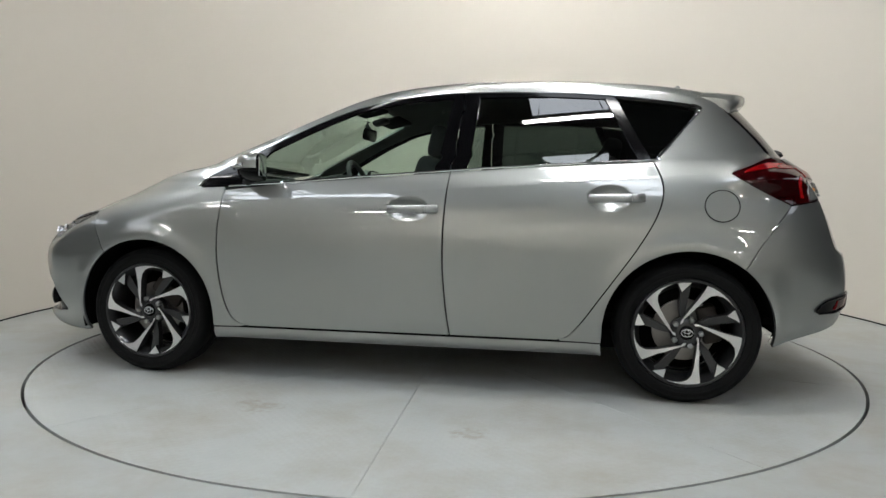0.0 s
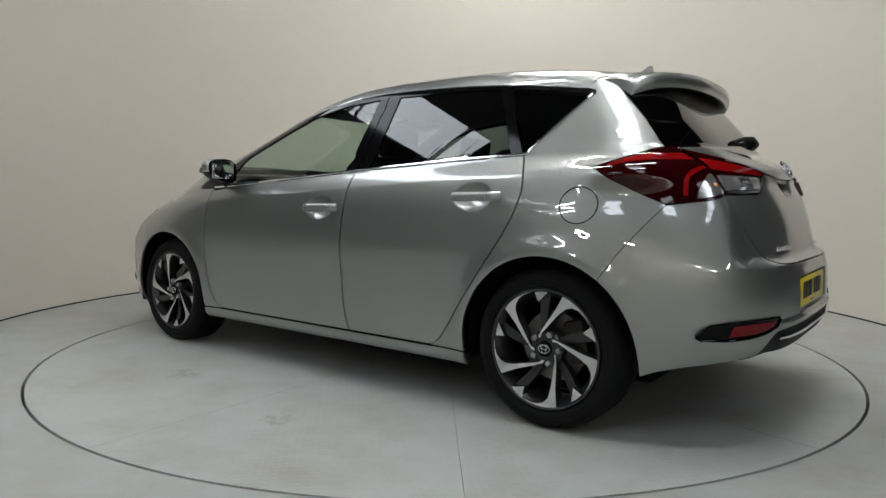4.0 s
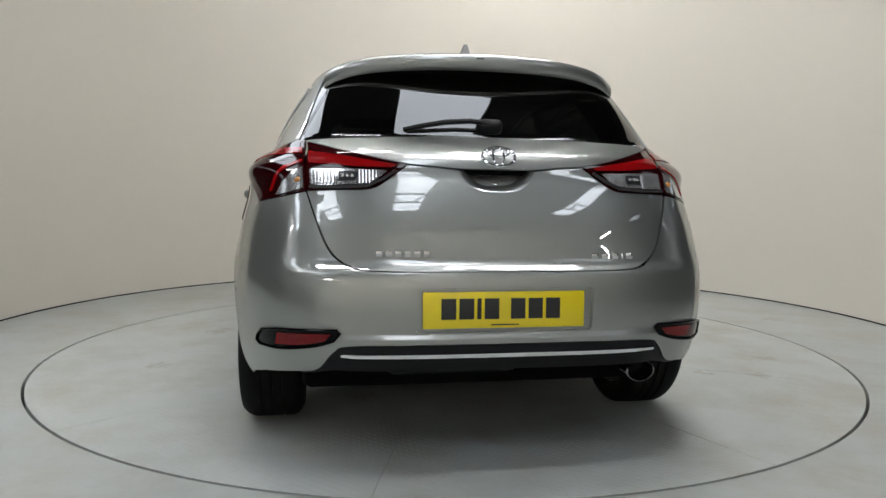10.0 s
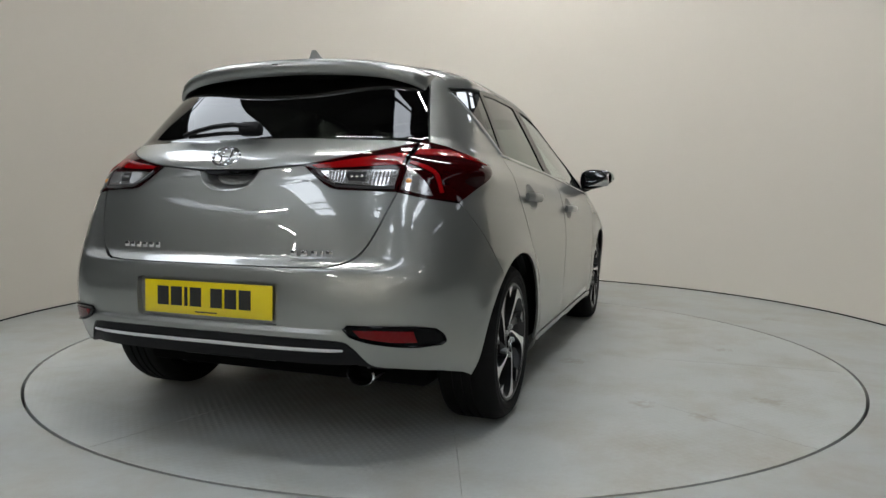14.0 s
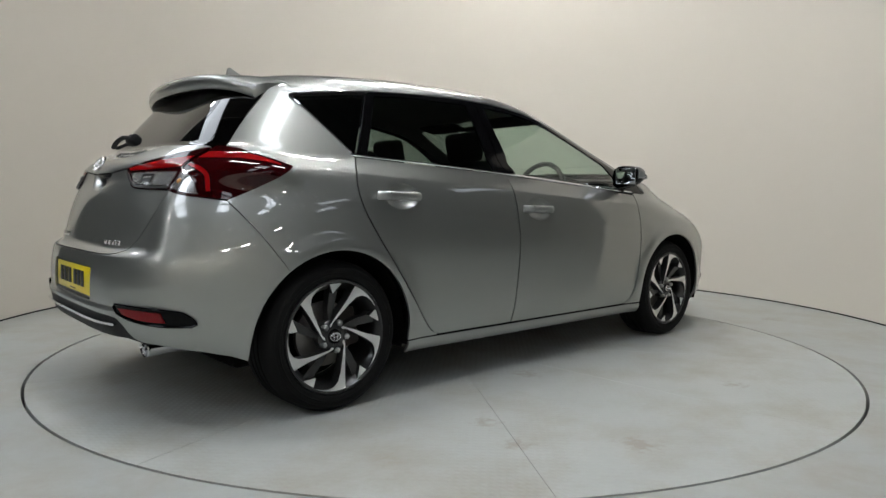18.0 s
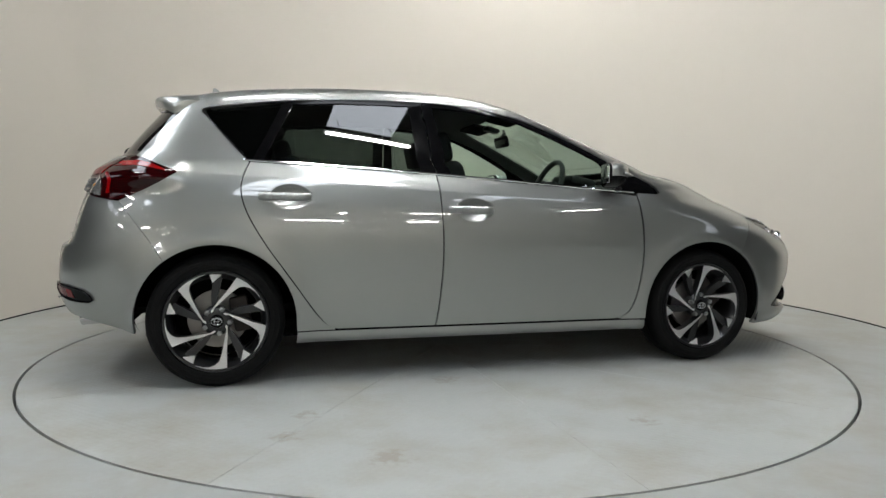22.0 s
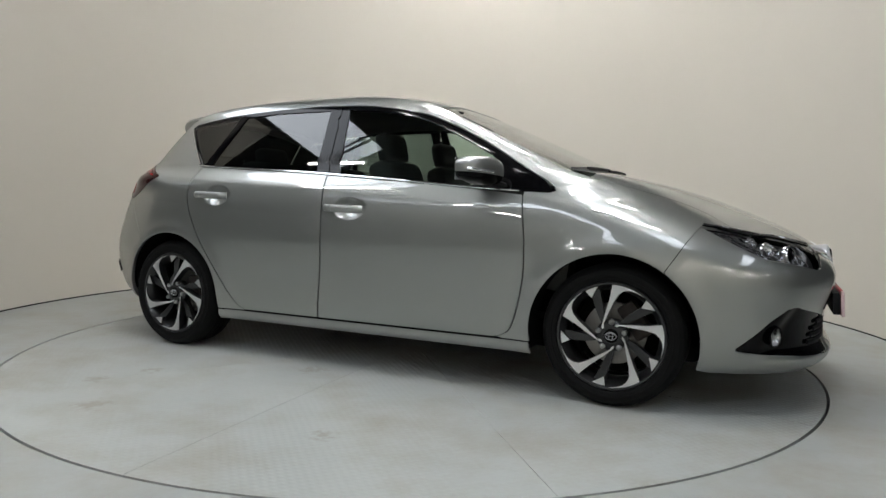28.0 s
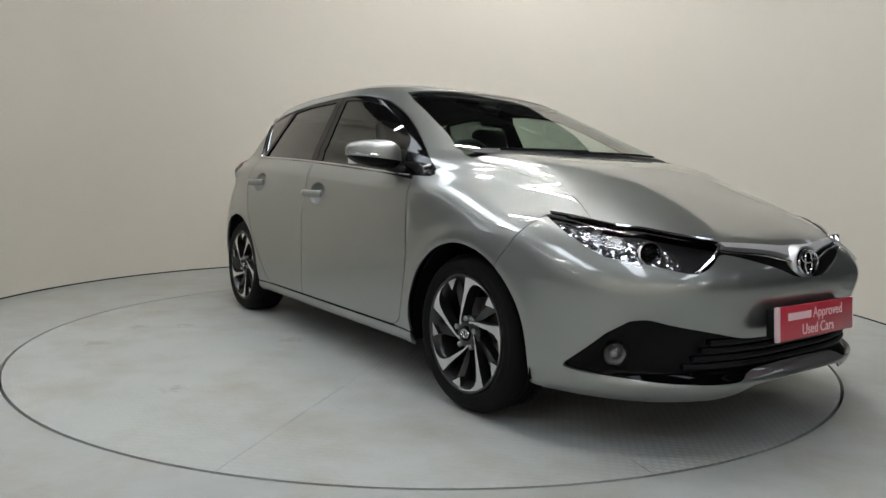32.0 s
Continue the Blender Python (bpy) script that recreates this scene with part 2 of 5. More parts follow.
def add_tube(bm, pts, radius, segs=8, closed=False, flat=1.0):
    """A round bar along points."""
    pts = [Vector(p) for p in pts]
    rings = []
    n = len(pts)
    for i, p in enumerate(pts):
        a = pts[(i - 1) % n] if closed or i else p
        b = pts[(i + 1) % n] if closed or i < n - 1 else p
        d = (b - a).normalized()
        u = d.cross(Vector((0, 0, 1)))
        u = u.normalized() if u.length > .05 else d.cross(Vector((0, 1, 0))).normalized()
        v = d.cross(u)
        rings.append([bm.verts.new(p + radius * (math.cos(t) * u + flat * math.sin(t) * v)) for t in [2 * math.pi * k / segs for k in range(segs)]])
    pairs = list(zip(rings, rings[1:])) + ([(rings[-1], rings[0])] if closed else [])
    for a, b in pairs:
        for k in range(segs):
            bm.faces.new((a[k], a[(k + 1) % segs], b[(k + 1) % segs], b[k]))
    if not closed:
        bm.faces.new(rings[0][::-1])
        bm.faces.new(rings[-1])
    bmesh.ops.recalc_face_normals(bm, faces=bm.faces[:])
    return bm


# ---- the hall ----
RT = 2.2395
bm = bmesh.new()
inner, deep, outer = [], [], []
for k in range(192):
    a = 2 * math.pi * k / 192
    c, s = math.cos(a), math.sin(a)
    inner.append(bm.verts.new((RT * c, RT * s, 0)))
    deep.append(bm.verts.new((RT * c, RT * s, -.16)))
    far = 16 / max(abs(c), abs(s))
    outer.append(bm.verts.new((far * c, far * s, 0)))
for k in range(192):
    j = (k + 1) % 192
    bm.faces.new((inner[k], outer[k], outer[j], inner[j]))
    bm.faces.new((deep[k], inner[k], inner[j], deep[j]))
thing("floor", bm, FLOOR, "smooth grey painted concrete floor with faint scuffs", "floor", kind="structure")
bm = bmesh.new()
add_lathe(bm, [(RT - .002, -.155), (RT - .002, -.15)], segs=64)
thing("turntable_pit", bm, SHADE, "dark pit under the turntable", "pit", kind="structure")

# curved screen wall, open towards the camera
WC, WR, WH = Vector((.04, .70)), 3.18, 3.32


def wall_line(r):
    return [(WC.x + r * math.cos(a), WC.y + r * math.sin(a)) for a in [radians(-11 + 202 * k / 108) for k in range(109)]]


def add_wall(bm, r0, r1, z0, z1):
    a, b = wall_line(r0), wall_line(r1)
    grid = [[bm.verts.new((*p, z)) for p in line] for line, z in ((a, z0), (a, z1), (b, z1), (b, z0))]
    for i in range(4):
        lo, hi = grid[i], grid[(i + 1) % 4]
        for k in range(len(a) - 1):
            bm.faces.new((lo[k], lo[k + 1], hi[k + 1], hi[k]))
    for k in (0, -1):
        bm.faces.new([g[k] for g in grid])
    bmesh.ops.recalc_face_normals(bm, faces=bm.faces[:])


bm = bmesh.new()
add_wall(bm, WR, WR + .12, .011, WH)
thing("wall_curved", bm, WALL, "smooth curved off-white studio wall", "wall", kind="structure")
bm = bmesh.new()
add_wall(bm, WR + .003, WR + .11, 0, .0105)
thing("wall_gap", bm, SHADE, "thin dark joint between wall and floor", "joint", kind="structure")

# the dark shed round it
bm = bmesh.new()
for size, at in (((30, .2, 6.4), (0, 8.1, 3.2)), ((.2, 23.4, 6.4), (-14.9, -3.5, 3.2)), ((.2, 23.4, 6.4), (14.9, -3.5, 3.2))):
    add_box(bm, size, at)
thing("wall_hall", bm, HALL, "grey metal-clad hall walls", "wall", kind="structure")

# Unseen end wall, kept pale to throw light on the flanks of the car.
bm = bmesh.new()
add_box(bm, (30, .2, 6.4), (0, -15.1, 3.2))
thing("wall_end", bm, PALE, "unseen end wall of the hall, pale to brighten the sides of the car", "wall", kind="structure")

SKY_Z = 6.1
# The strips at -10.6, 5.6 and 11.2 are unseen, added to fill the roof.
STRIPS = ((-10.6, 1.2, (-9.5, -4.6), (-1.0, 7.9)), (-5.1, 1.8, (-9.5, -4.6), (-2.2, 4.0)), (.65, 1.3, (-9.5, -4.6), (-3.15, -1.3)), (5.6, .9, (-9.5, -4.6), (6.5, 7.9)), (11.2, 1.0, (-7.0, -4.6), (-1.0, 7.9)))
bm = bmesh.new()
edges = [-15] + [e for x, w, _, _ in STRIPS for e in (x - w / 2, x + w / 2)] + [15]
for a, b in zip(edges[::2], edges[1::2]):
    add_box(bm, (b - a, 23.2, .1), ((a + b) / 2, -3.5, SKY_Z + .1))
for x, w, back, ahead in STRIPS:
    for lo, hi in ((-15.1, back[0]), (back[1], ahead[0]), (ahead[1], 8.1)):
        add_box(bm, (w, hi - lo, .1), (x, (lo + hi) / 2, SKY_Z + .1))
thing("ceiling", bm, ROOFING, "dark corrugated hall roof with skylight strips", "ceiling", kind="structure")
for x, w, back, ahead in STRIPS:
    for lo, hi in (back, ahead):
        bm = bmesh.new()
        add_box(bm, (w, hi - lo, .03), (x, (lo + hi) / 2, SKY_Z + .12))
        thing("skylight", bm, DULL if abs(x) > 8 else DAY, "long translucent skylight sheet in the roof", "skylight", "roof skylights", kind="structure")
for k in range(8):
    bm = bmesh.new()
    y = -13.1 + 2.9 * k
    add_box(bm, (29.4, .07, .10), (0, y, SKY_Z - .05))
    add_box(bm, (29.4, .07, .08), (0, y, SKY_Z - .75))
    for j in range(29):
        add_box(bm, (.05, .05, .92), (-14 + j, y, SKY_Z - .4), (0, 35 if j % 2 else -35, 0))
    thing("roof_truss", bm, STEEL, "dark steel lattice roof truss", "truss", "roof trusses", kind="structure")

# fluorescent battens
def batten(at, rz, glow, shade=False):
    ob = tagged(new("fluorescent_light"), "white batten light with a glowing diffuser", "light", "hall lights")
    ob.matrix_basis = pose(*at, 0, 0, rz)
    bm = bmesh.new()
    add_box(bm, (1.56, .11, .05), (0, 0, .06), bevel=.008)
    for s in (-1, 1):
        add_box(bm, (.03, .05, .06), (s * .765, 0, .01), bevel=.005)
    part("housing", bm, WHITE, ob)
    bm = bmesh.new()
    add_box(bm, (1.48, .085, .034), (0, 0, .012), bevel=.012)
    part("diffuser", bm, glow, ob, "glowing diffuser")
    # Added board: turns the lamp to the end wall, keeps streaks off the doors.
    if shade:
        bm = bmesh.new()
        add_box(bm, (1.56, .006, .24), (0, .075, -.04), (-8, 0, 0), .002)
        part("shield_board", bm, WHITE, ob, "added white board that hides the lamp from the car")
    for s in (-.5, .5):
        bm = bmesh.new()
        add_box(bm, (.012, .012, SKY_Z - at[2]), (s, 0, (SKY_Z - at[2]) / 2 + .05))
        part("hanger", bm, STEEL, ob)
    return ob


# The lamp at (.9, 2.9) is unseen, added to brighten the wall top.
LAMPS = [((.65, -2.85, 5.2), 0), ((-1.2, -.7, 4.9), 0), ((1.2, -.7, 4.9), 0), ((.6, 1.2, 4.9), 0), ((.9, 2.9, 4.7), 0), ((-4.75, -1.65, 5.2), -33), ((-5.5, 2.05, 5.2), -30), ((-6.4, -6.1, 4.6), 0), ((3.4, -13.2, 4.6), 0)]
# The lamps at y -13.2 are unseen too, added to light the end wall.
LAMPS += [((-9.0, -9.6, 4.6), 90), ((8.6, -9.6, 4.6), 90), ((-6.2, -13.2, 4.6), 0), ((6.6, -13.2, 4.6), 0)]
for at, rz in LAMPS:
    batten(at, rz, LIT if abs(at[0]) < 4 and -4 < at[1] < 2 else WEAK)
# Unseen lamps added to light the end wall, each behind a board.
for x in (-4.4, -2.6, 0, 1.7):
    batten((x, -13.2, 4.6), 0, WEAK, True)

# ---- the turntable: ten sector plates ----
table = tagged(new("turntable"), "round grey-painted steel car turntable set flush in the floor", "turntable")
for k in range(10):
    a0 = radians(93 + 36 * k)
    bm = bmesh.new()
    n = 18
    gap = .0009
    mid = a0 + radians(18)
    shift = Vector((math.cos(mid), math.sin(mid), 0)) * gap / math.sin(radians(18))
    pts = [Vector((0, 0, 0)) + shift]
    for j in range(n + 1):
        lo, hi = a0 + gap / 2.226, a0 + radians(36) - gap / 2.226
        a = lo + (hi - lo) * j / n
        pts.append(Vector((2.226 * math.cos(a), 2.226 * math.sin(a), 0)))
    f = bm.faces.new([bm.verts.new(p) for p in pts])
    got = bmesh.ops.extrude_face_region(bm, geom=[f])
    bmesh.ops.translate(bm, verts=[v for v in got["geom"] if isinstance(v, bmesh.types.BMVert)], vec=(0, 0, -.03))
    bmesh.ops.recalc_face_normals(bm, faces=bm.faces[:])
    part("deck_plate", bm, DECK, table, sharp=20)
bm = bmesh.new()
add_lathe(bm, [(2.20, -.146), (2.20, -.032)], segs=64)
part("frame", bm, STEEL, table)

# ---- the car ----


def spline(*pts):
    """A curve of even curvature through (a, b) pairs, in rising a."""
    a = np.array([p[0] for p in pts], float)
    b = np.array([p[1] for p in pts], float)
    n, h = len(a), np.diff(a)
    m = np.eye(n)
    r = np.zeros(n)
    for k in range(1, n - 1):
        m[k, k - 1:k + 2] = h[k - 1], 2 * (h[k - 1] + h[k]), h[k]
        r[k] = 6 * ((b[k + 1] - b[k]) / h[k] - (b[k] - b[k - 1]) / h[k - 1])
    c = np.linalg.solve(m, r)

    def f(t):
        t = min(max(t, a[0]), a[-1])
        k = min(max(int(np.searchsorted(a, t)) - 1, 0), n - 2)
        u, v, w = a[k + 1] - t, t - a[k], h[k]
        return float((c[k] * u ** 3 + c[k + 1] * v ** 3) / (6 * w) + (b[k] / w - c[k] * w / 6) * u + (b[k + 1] / w - c[k + 1] * w / 6) * v)
    return f


def ease(*pts):
    """A smooth curve through (a, b) pairs, in rising a, with no overshoot."""
    a = np.array([p[0] for p in pts], float)
    b = np.array([p[1] for p in pts], float)
    d = np.diff(b) / np.diff(a)
    m = np.concatenate([[d[0]], [0 if p * q <= 0 else 2 * p * q / (p + q) for p, q in zip(d, d[1:])], [d[-1]]])

    def f(t):
        t = min(max(t, a[0]), a[-1])
        k = min(max(int(np.searchsorted(a, t)) - 1, 0), len(a) - 2)
        h = a[k + 1] - a[k]
        s = (t - a[k]) / h
        return float(b[k] * (1 + 2 * s) * (1 - s) ** 2 + m[k] * h * s * (1 - s) ** 2 + b[k + 1] * s * s * (3 - 2 * s) + m[k + 1] * h * s * s * (s - 1))
    return f


ZTOP = 1.522
# nose and tail on the centre line, half width, and how square the corners are, all by height
bonnet_line = spline((.16, 2.10), (.20, 2.165), (.25, 2.195), (.30, 2.195), (.36, 2.193), (.46, 2.198), (.55, 2.203), (.60, 2.198), (.65, 2.174), (.69, 2.136), (.725, 2.09), (.76, 2.035), (.80, 1.955), (.85, 1.840), (.90, 1.715),
                     (.95, 1.57), (1.0, 1.392), (1.03, 1.258), (1.055, 1.125))
screen_line = spline((1.055, 1.125), (1.14, .945), (1.26, .685), (1.37, .435), (1.41, .34), (1.445, .235), (1.475, .10), (1.50, -.08), (1.522, -.40))
gate_line = spline((.16, -1.80), (.24, -1.94), (.32, -2.040), (.40, -2.076), (.50, -2.086), (.58, -2.083), (.66, -2.070), (.74, -2.053), (.82, -2.036), (.90, -2.010), (.98, -1.972), (1.035, -1.922), (1.07, -1.862), (1.105, -1.787))
hatch_line = spline((1.105, -1.787), (1.20, -1.715), (1.30, -1.632), (1.38, -1.556), (1.415, -1.49), (1.445, -1.36), (1.470, -1.20), (1.493, -.97), (1.510, -.72), (1.522, -.42))


def nose(z):
    return bonnet_line(z) if z < 1.055 else screen_line(z)


def tail(z):
    return gate_line(z) if z < 1.105 else hatch_line(z)


def rise(a, lo, hi):
    a = min(1, max(0, (a - lo) / (hi - lo)))
    return a * a * (3 - 2 * a)


width = spline((.16, .80), (.20, .85), (.24, .875), (.30, .893), (.45, .905), (.60, .911), (.72, .910), (.80, .900), (.87, .885), (.93, .866), (.98, .845), (1.03, .815), (1.12, .768), (1.25, .702), (1.36, .644), (1.40, .621),
               (1.43, .597), (1.455, .563), (1.475, .51), (1.495, .42), (1.510, .29), (1.518, .17), (1.522, .02))
square_f = ease((.16, 3.0), (.55, 2.95), (.75, 2.6), (.90, 2.5), (.96, 3.0), (1.0, 4.0), (1.03, 5.0), (1.09, 6.2), (1.2, 5.5), (1.35, 5.0), (1.46, 3.2), (1.522, 2.2))
square_r = ease((.16, 3.9), (.45, 4.2), (.60, 4.05), (.75, 3.75), (.92, 3.6), (1.05, 3.7), (1.11, 4.5), (1.36, 4.9), (1.43, 4.3), (1.475, 3.2), (1.522, 2.2))
turn_f = ease((.16, 1.25), (.70, 1.25), (.85, 1.0), (1.0, .55), (1.10, .0), (1.30, -.25), (1.522, -.405))
turn_r = ease((.16, -.90), (.95, -.90), (1.10, -.75), (1.30, -.60), (1.45, -.5), (1.522, -.415))
WHEELS = (1.30, -1.30)
CUPS = ((-.052, .845), (-.960, .902))


def ring(z):
    return nose(z), tail(z), width(z), square_f(z), square_r(z), turn_f(z), turn_r(z)


_memo = {}


def body(q, z):
    """The skin of the car: q runs 0 to 1 round the front corner, 1 to 2 along the side, 2 to 3 round the rear corner."""
    key = round(z, 5)
    if key not in _memo:
        _memo[key] = ring(key)
    xf, xr, w, mf, mr, af, ar = _memo[key]
    if q <= 1:
        a, b = math.cos(q * math.pi / 2), math.sin(q * math.pi / 2)
        r = (abs(a) ** mf + abs(b) ** mf) ** (-1 / mf)
        x, y = af + (xf - af) * r * a, w * r * b
    elif q <= 2:
        x, y = af + (ar - af) * (q - 1), w
    else:
        a, b = math.cos((3 - q) * math.pi / 2), math.sin((3 - q) * math.pi / 2)
        r = (abs(a) ** mr + abs(b) ** mr) ** (-1 / mr)
        x, y = ar + (xr - ar) * r * a, w * r * b
    # the tailgate lies a little deeper than the bumper, with a lip over the badge
    if q > 2.3 and .655 < z < 1.06:
        k = rise(z, .655, .69) * (1 - rise(y, .58, .68)) * (1 - rise(z, .95, 1.06))
        x += .032 * k
    # the rear bumper tucks in towards the ground and carries a ledge under the number plate
    if x < -1.5 and z < .66:
        y *= 1 - .024 * rise(-x, 1.52, 1.90) * (1 - rise(z, .36, .66))
    if q > 2.3 and z < .48:
        x -= .011 * (1 - rise(z, .452, .468)) * (1 - rise(abs(y), .46, .56))
    # the tail lamps bulge out of the shoulders
    if x < -1.2 and .85 < z < 1.16:
        y += .054 * math.exp(-((x + 1.61) / .15) ** 2 - ((z - 1.005) / .06) ** 2) * min(1, max(0, (y - .45) / .25))
    # the face of the front bumper is set back below a crease
    if q < 1 and .25 < z < .62:
        x -= .036 * (1 - rise(z, .38, .60)) * rise(z, .25, .30) * (1 - rise(y, .58 + .5 * (.58 - z), .68 + .5 * (.58 - z)))
    # a crease runs along the flank from the front door to the tail lamp
    if q > .6 and .6 < y and -1.62 < x < 1.2:
        zc = .924 - .0625 * x
        k = 1 + (z - zc) / .15 if z < zc else 1 - (z - zc) / .065
        if k > 0:
            y += .0075 * k * (1 - rise(x, .80, 1.15)) * rise(x, -1.62, -1.46)
    # shallow cups behind the door handles
    for cx, cz in CUPS:
        d = ((x - cx) / (.100 if x > cx else .088)) ** 2 + ((z - cz) / .057) ** 2
        if d < 1:
            y -= .030 * (1 - d) ** .75
    # the sill stands a little proud under the doors
    if z < .256 and abs(x) < .95 and y > .6:
        y += .013 * math.sin(math.pi * min(1, max(0, (z - .17) / .09)))
    # flared lips round the wheels
    for c in WHEELS:
        d = math.hypot(x - c, z - .31)
        if .30 < d < .56:
            y += .012 * math.exp(-((d - .385) / .05) ** 2) * min(1, max(0, (y - .6) / .2))
    return x, y, z


def side(x, z):
    """The (q, z) of the skin at a place seen from the side."""
    xf, xr, w, mf, mr, af, ar = ring(z)
    if x > af:
        u = min(1, (x - af) / (xf - af))
        v = (1 - u ** mf) ** (1 / mf)
        return math.atan2(v, u) / (math.pi / 2), z
    if x >= ar:
        return 1 + (x - af) / (ar - af), z
    u = min(1, (x - ar) / (xr - ar))
    v = (1 - u ** mr) ** (1 / mr)
    return 3 - math.atan2(v, u) / (math.pi / 2), z


def front(y, z):
    w, m = width(z), square_f(z)
    v = min(1, y / w)
    return math.atan2(v, (1 - v ** m) ** (1 / m)) / (math.pi / 2), z


def rear(y, z):
    w, m = width(z), square_r(z)
    v = min(1, y / w)
    return 3 - math.atan2(v, (1 - v ** m) ** (1 / m)) / (math.pi / 2), z
# ---- panels cut out of the skin ----
def smooth(pts, n=6):
    """A rounded line through points (two numbers each)."""
    out = []
    p = [Vector(a) for a in pts]
    for i in range(len(p) - 1):
        a, b, c, d = p[max(i - 1, 0)], p[i], p[i + 1], p[min(i + 2, len(p) - 1)]
        for k in range(n):
            t = k / n
            out.append(tuple(.5 * (2 * b + (c - a) * t + (2 * a - 5 * b + 4 * c - d) * t * t + (3 * b - 3 * c + d - a) * t ** 3)))
    return out + [tuple(pts[-1])]


def arch(c, r, a0, a1, n=24):
    """Points on a wheel arch, by degrees from the front over the top."""
    return [(c + r * math.cos(radians(a0 + (a1 - a0) * k / n)), .31 + r * math.sin(radians(a0 + (a1 - a0) * k / n))) for k in range(n + 1)]


def S(pts):
    out = []
    for (a, b), (c, d) in zip(pts, pts[1:]):
        n = max(1, int(math.hypot(c - a, d - b) / .045))
        out += [side(a + (c - a) * k / n, b + (d - b) * k / n) for k in range(n)]
    return out + [side(*pts[-1])]


def F(pts):
    return [front(*p) for p in pts]


def R(pts):
    return [rear(*p) for p in pts]


def skin(q, z, off=0.0):
    p = Vector(body(q, z))
    return p + bulge(q, z) * off if off else p


def bulge(q, z):
    """The outward direction of the skin."""
    p = Vector(body(q, z))
    e = .004
    q0, q1, z0, z1 = max(q - e, 0), min(q + e, 3), max(z - e, .161), min(z + e, ZTOP - .0005)
    n = (Vector(body(q1, z)) - Vector(body(q0, z))).cross(Vector(body(q, z1)) - Vector(body(q, z0)))
    if n.length < 1e-9:
        n = Vector((0, 0, 1))
    n.normalize()
    if n.dot(Vector((p.x * .2, p.y, max(0, p.z - .7)))) < 0:
        n = -n
    if q < 1e-4 or q > 2.9999:
        n.y = 0
        n.normalize()
    return n


QL = [side(c - .096 + .012 * k, z)[0] for c, z in CUPS for k in range(17)] + [.40 + .012 * k for k in range(30)] + [1.47 + .012 * k for k in range(16)] + [1.96 + .012 * k for k in range(16)] + [k / 24 for k in range(1, 24)] + [1 + k / 16 for k in range(0, 17)] + [2 + k / 24 for k in range(1, 24)]
ZL = [.448 + .004 * k for k in range(7)] + [.86 + .008 * k for k in range(22)] + [.50 + .008 * k for k in range(14)] + [.25 + .01 * k for k in range(6)] + [.40 + .01 * k for k in range(7)] + [.785 + .01 * k for k in range(18)] + [.645 + .01 * k for k in range(5)] + [.16 + .02 * k for k in range(1, 62)] + [1.395 + .006 * k for k in range(1, 22)] + [.73 + .02 * k for k in range(0, 16)]


